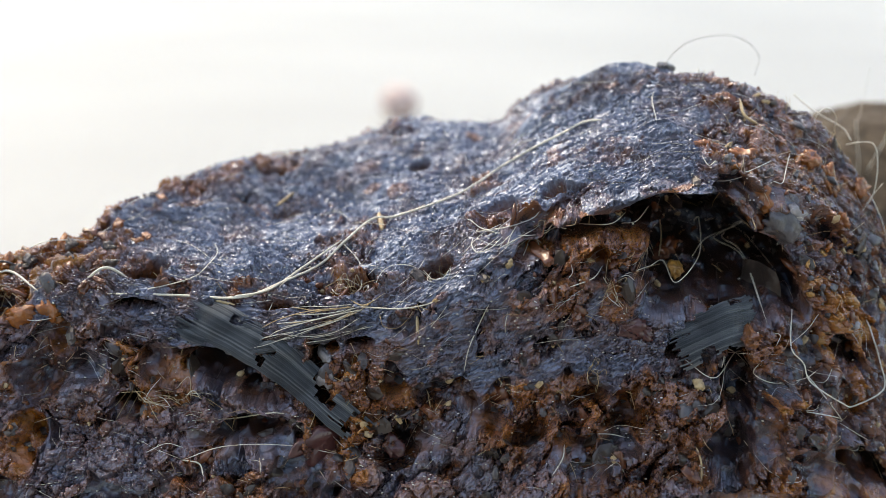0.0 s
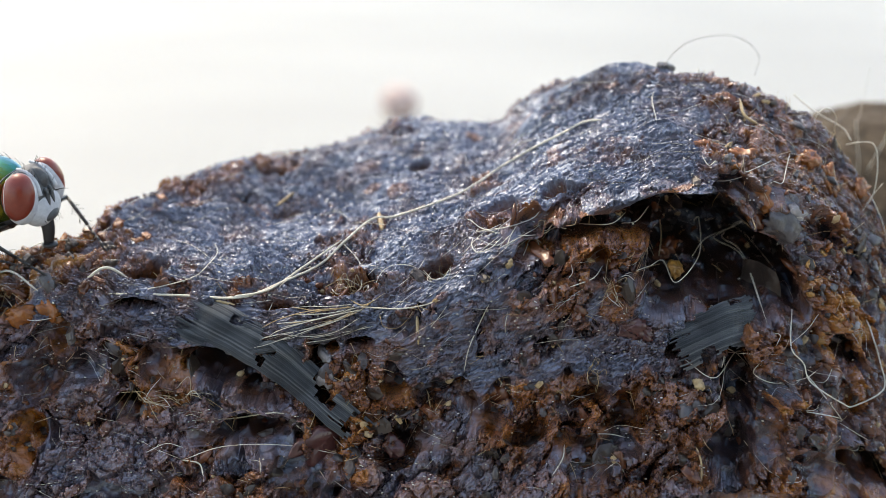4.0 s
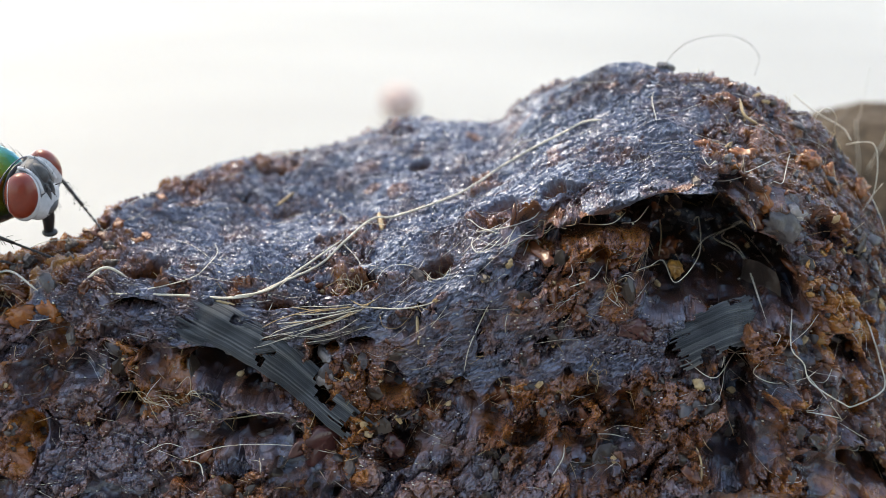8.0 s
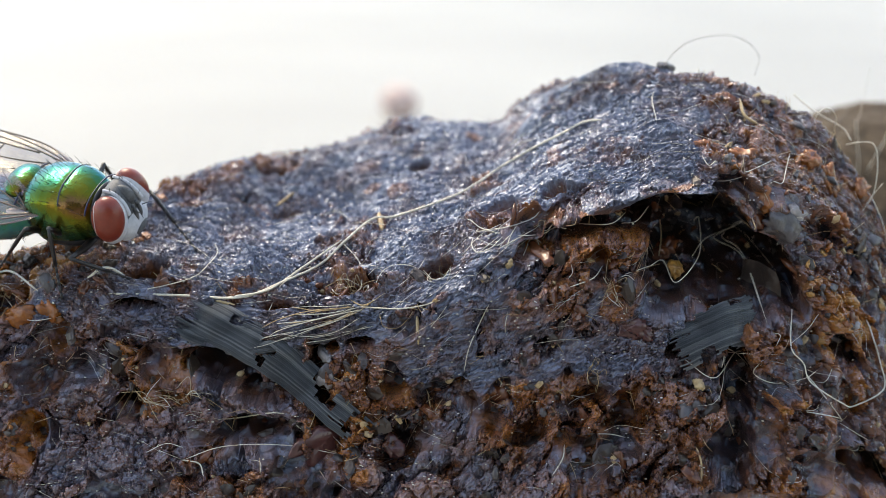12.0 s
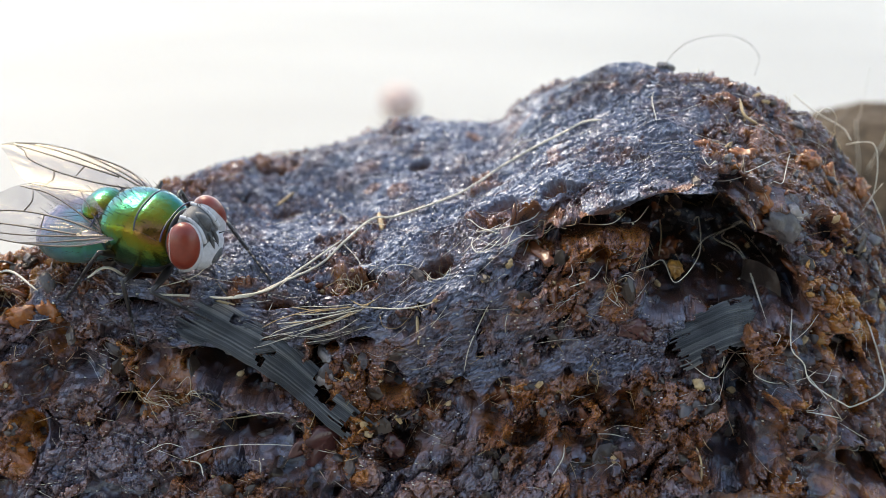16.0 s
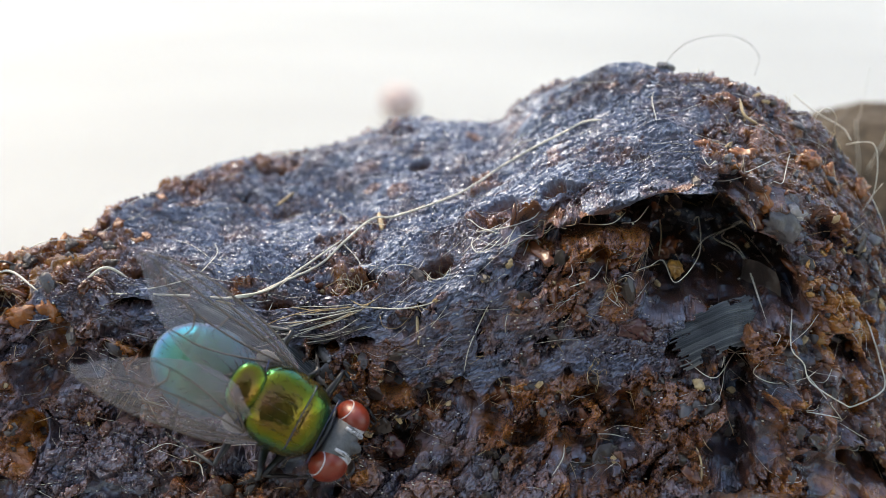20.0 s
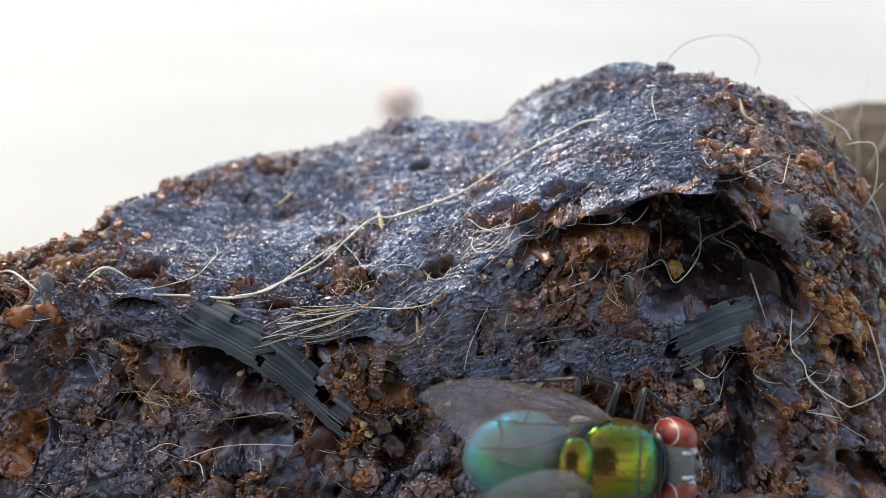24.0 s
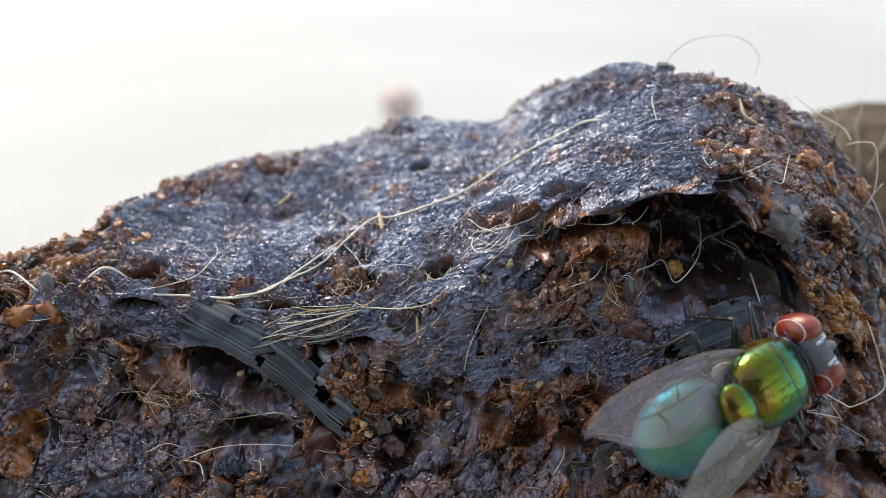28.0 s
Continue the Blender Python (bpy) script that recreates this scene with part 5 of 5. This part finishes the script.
for k in range(150):
    a, x = brng.uniform(-1.5, 1.5), brng.uniform(-1.5, 0.9)
    r = math.sqrt(max(0.02, 1 - (x / 1.62) ** 2))
    tufts.append(bristle((-2.52 + x, 1.36 * r * math.sin(a), -0.55 + 0.86 * r * math.cos(a) - 0.17 * (x / 1.62 - 0.4) ** 2), (-0.9, math.sin(a), 0.6 * math.cos(a)), brng.uniform(0.15, 0.35), 0.010))
solid("bristles", *joined(tufts), BLACK, abdomen, "short black hairs")
hairs = []
for k in range(26):
    sgn, u = brng.choice((-1, 1)), brng.uniform(0, 1)
    hairs.append(bristle((1.75 + 0.55 * u, sgn * brng.uniform(0.22, 0.36), 0.93 - 0.62 * u ** 1.5), (0.55, sgn * 0.2, 0.8), brng.uniform(0.2, 0.42), 0.012))
for k in range(22):
    hairs.append(bristle((2.2 + brng.uniform(-0.1, 0.12), brng.uniform(-0.45, 0.45), -0.7 + brng.uniform(-0.1, 0.1)), (0.6, brng.uniform(-0.3, 0.3), -0.7), brng.uniform(0.12, 0.3), 0.010))
solid("bristles", *joined(hairs), BLACK, head, "black head bristles")

# legs: hip, foot at rest, lengths of thigh and of shin with foot
LEGS = []
for sgn in (1, -1):
    for hip, rest, a, b in (((0.95, 0.32, -0.95), (3.5, 0.85) if sgn > 0 else (2.5, 0.95), 1.75, 2.6), ((0.05, 0.55, -0.95), (0.35, 2.35), 1.65, 2.45), ((-0.75, 0.48, -0.90), (-2.2, 2.0), 1.85, 2.75)):
        thick = np.array([0.08, 0.12, 0.14, 0.125, 0.09, 0.07])
        thigh = solid("leg", *joined([egg((0, 0, 0), (0.18, 0.16, 0.19), 14, 10), tube([(a * t, 0, 0.03 * math.sin(3 * t)) for t in np.linspace(0, 1, 6)], thick, 9)]), LEG, fly, "black bristly leg")
        tb = b * 0.52
        segs = [tube([(tb * t, 0, 0) for t in np.linspace(0, 1, 5)], [0.055, 0.065, 0.068, 0.062, 0.055], 8)]
        for k in range(5):
            x0 = tb + (b - tb) * k / 5
            segs.append(tube([(x0, 0, 0), (x0 + (b - tb) * 0.14, 0, 0), (x0 + (b - tb) * 0.2, 0, 0)], [0.035, 0.046, 0.035], 7))
        segs.append(tube(curve([(b, 0.03, 0), (b + 0.10, 0.08, 0.02), (b + 0.14, 0.10, -0.06)], 5), [0.03, 0.025, 0.02, 0.015, 0.01], 4))
        segs.append(tube(curve([(b, -0.03, 0), (b + 0.10, -0.08, 0.02), (b + 0.14, -0.10, -0.06)], 5), [0.03, 0.025, 0.02, 0.015, 0.01], 4))
        spurs = []
        for k in range(16):
            ang, x0 = brng.uniform(0, 6.28), brng.uniform(0.1, tb)
            spurs.append(tube([(x0, 0.08 * math.cos(ang), 0.08 * math.sin(ang)), (x0 + 0.18, 0.22 * math.cos(ang), 0.22 * math.sin(ang))], [0.012, 0.004], 3))
        shin = solid("shin", *joined(segs), LEG, thigh, "thin black shin with jointed foot")
        solid("bristles", *joined(spurs), BLACK, shin)
        LEGS.append((thigh, shin, Vector((hip[0], sgn * hip[1], hip[2])), Vector((rest[0], sgn * rest[1], -1.75)), a, b))


# ---- what moves ----
FLY_PATH = [
    (0.0, -21.50, 2.80, 15.60, 10, 8, -6),
    (0.3, -18.40, 2.70, 16.20, 12, 10, -6),
    (0.6, -15.70, 2.60, 16.50, 15, 14, -5),
    (1.0, -15.32, 2.56, 16.64, 15, 14, -5),
    (2.0, -15.41, 2.15, 16.23, 18, 16, -7),
    (3.0, -14.61, 1.60, 15.88, 12, 1, -17),
    (6.0, -14.67, 1.12, 15.41, 16, 3, -14),
    (8.0, -14.82, 1.65, 15.89, 23, 6, -11),
    (8.6, -14.82, 1.65, 15.89, 23, 6, -11),
    (8.8, -13.97, 1.75, 16.40, 25, 9, -12),
    (9.0, -13.18, 1.14, 15.73, 27, 16, -13),
    (9.3, -12.78, 0.83, 15.45, 28, 15, -15),
    (10.0, -12.52, 0.72, 15.35, 22, 11, -15),
    (11.0, -11.67, 0.71, 15.33, 24, 3, -16),
    (12.0, -11.78, 0.82, 15.38, 29, 4, -16),
    (14.5, -9.99, 0.95, 15.33, 26, 3, -13),
    (15.0, -9.84, -0.11, 14.71, 19, 7, -27),
    (16.0, -9.20, -0.06, 14.75, 25, 5, -20),
    (17.0, -7.04, 0.20, 14.85, 28, 1, -13),
    (17.3, -6.27, -1.93, 13.11, 32, 17, -26),
    (17.4, -6.45, -1.74, 13.10, 30, 19, -23),
    (17.5, -6.15, -2.77, 12.45, 88, 47, 9),
    (18.0, -6.64, -2.96, 10.93, 83, 54, 14),
    (19.0, -6.01, -3.45, 10.02, 76, 50, 6),
    (20.0, -4.61, -3.57, 10.00, 66, 34, 9),
    (20.2, -4.70, -3.61, 10.51, 74, 29, 9),
    (20.4, -3.31, -2.87, 11.84, 47, -1, -4),
    (20.5, -2.18, -3.16, 11.99, 61, -3, -6),
    (20.8, -1.11, -3.20, 10.95, 52, 11, 7),
    (21.0, -0.37, -3.83, 10.55, 61, 19, 10),
    (21.3, 1.05, -4.87, 8.67, 51, 36, -1),
    (21.5, 2.26, -5.74, 8.60, 96, 41, -3),
    (23.5, 4.74, -5.24, 9.14, 67, 7, 16),
    (24.0, 4.78, -5.36, 9.22, 74, 8, 18),
    (24.5, 6.29, -4.87, 9.89, 66, -3, 19),
    (25.0, 8.08, -5.04, 9.71, 78, -1, 25),
    (26.0, 8.07, -5.05, 9.71, 78, -1, 25),
    (26.5, 8.20, -4.28, 10.63, 60, -16, 25),
    (27.0, 9.14, -4.05, 11.03, 66, -19, 32),
    (28.0, 9.14, -4.05, 11.03, 66, -19, 32),
]


def wing_pose(sgn, tip):
    """The pose of a wing whose tip lies at tip (mm, on the fly)."""
    root = Vector((-0.35, sgn * 1.08, 0.42))
    ax = (Vector(tip) - root).normalized()
    ay = Vector((0.05, -0.12 if sgn > 0 else -0.65, 1.0)).cross(ax).normalized()
    return Matrix.Translation(root * MM) @ Matrix((ax, ay, ax.cross(ay))).transposed().to_4x4()


def axes(x, y):
    """A turn whose x axis lies along x and whose y axis lies near y."""
    x = x.normalized()
    z = x.cross(y).normalized()
    return Matrix((x, z.cross(x), z)).transposed()


def motions():
    rows = [(t, pose(x * MM, y * MM, z * MM, rx, ry, rz)) for t, x, y, z, rx, ry, rz in FLY_PATH]
    walk(fly, rows)
    for wing, sgn in WINGS:
        high = (-5.7, 1.55, 1.15) if sgn > 0 else (-6.2, -1.55, 0.05)
        low = (-5.9, 2.05, 0.55) if sgn > 0 else (-5.9, -2.05, 0.45)
        walk(wing, [(t, wing_pose(sgn, p)) for t, p in ((0, high), (17, high), (17.4, low), (28, low))])
    down, drawn_in = pose(0, 0, 0), pose(-0.0002, 0, 0.0007)
    walk(proboscis, [(0, drawn_in), (0.6, drawn_in), (1.0, down), (8.2, down), (8.8, drawn_in), (28, drawn_in)])
    solid_pts = POINTS[::4, ::4].reshape(-1, 3)
    legs = [([], []) for _ in LEGS]
    for t, m in rows:
        back, turn = m.inverted(), m.to_3x3()
        for (thigh, shin, hip, rest, a, b), (r1, r2) in zip(LEGS, legs):
            foot = np.array(m @ (rest * MM)) / MM
            way = np.array(turn @ Vector((0, 0, 1)))
            d = solid_pts - foot
            along = d @ way
            off = np.linalg.norm(d - along[:, None] * way, axis=1) + 0.25 * np.abs(along)
            k = int(off.argmin())
            goal = back @ Vector(solid_pts[k] * MM) / MM
            goal = Vector((rest.x, rest.y, max(-2.9, min(-0.6, goal.z))))
            to = goal - hip
            dist = max(abs(a - b) + 0.1, min(a + b - 0.03, to.length))
            to.normalize()
            cosine = (a * a + dist * dist - b * b) / (2 * a * dist)
            out = Vector((0.15, 0.9 if hip.y > 0 else -0.9, 0.1 if hip.x > 0.5 else 0.75))
            lift = (out - to * out.dot(to)).normalized()
            knee = hip + a * (to * cosine + lift * math.sqrt(max(0.0, 1 - cosine * cosine)))
            normal = to.cross(lift)
            m1 = Matrix.Translation(hip * MM) @ axes(knee - hip, normal).to_4x4()
            m2 = Matrix.Translation(knee * MM) @ axes(hip + to * dist - knee, normal).to_4x4()
            r1.append((t, m1))
            r2.append((t, m1.inverted() @ m2))
    for (thigh, shin, *_), (r1, r2) in zip(LEGS, legs):
        walk(thigh, r1)
        walk(shin, r2)


motions()
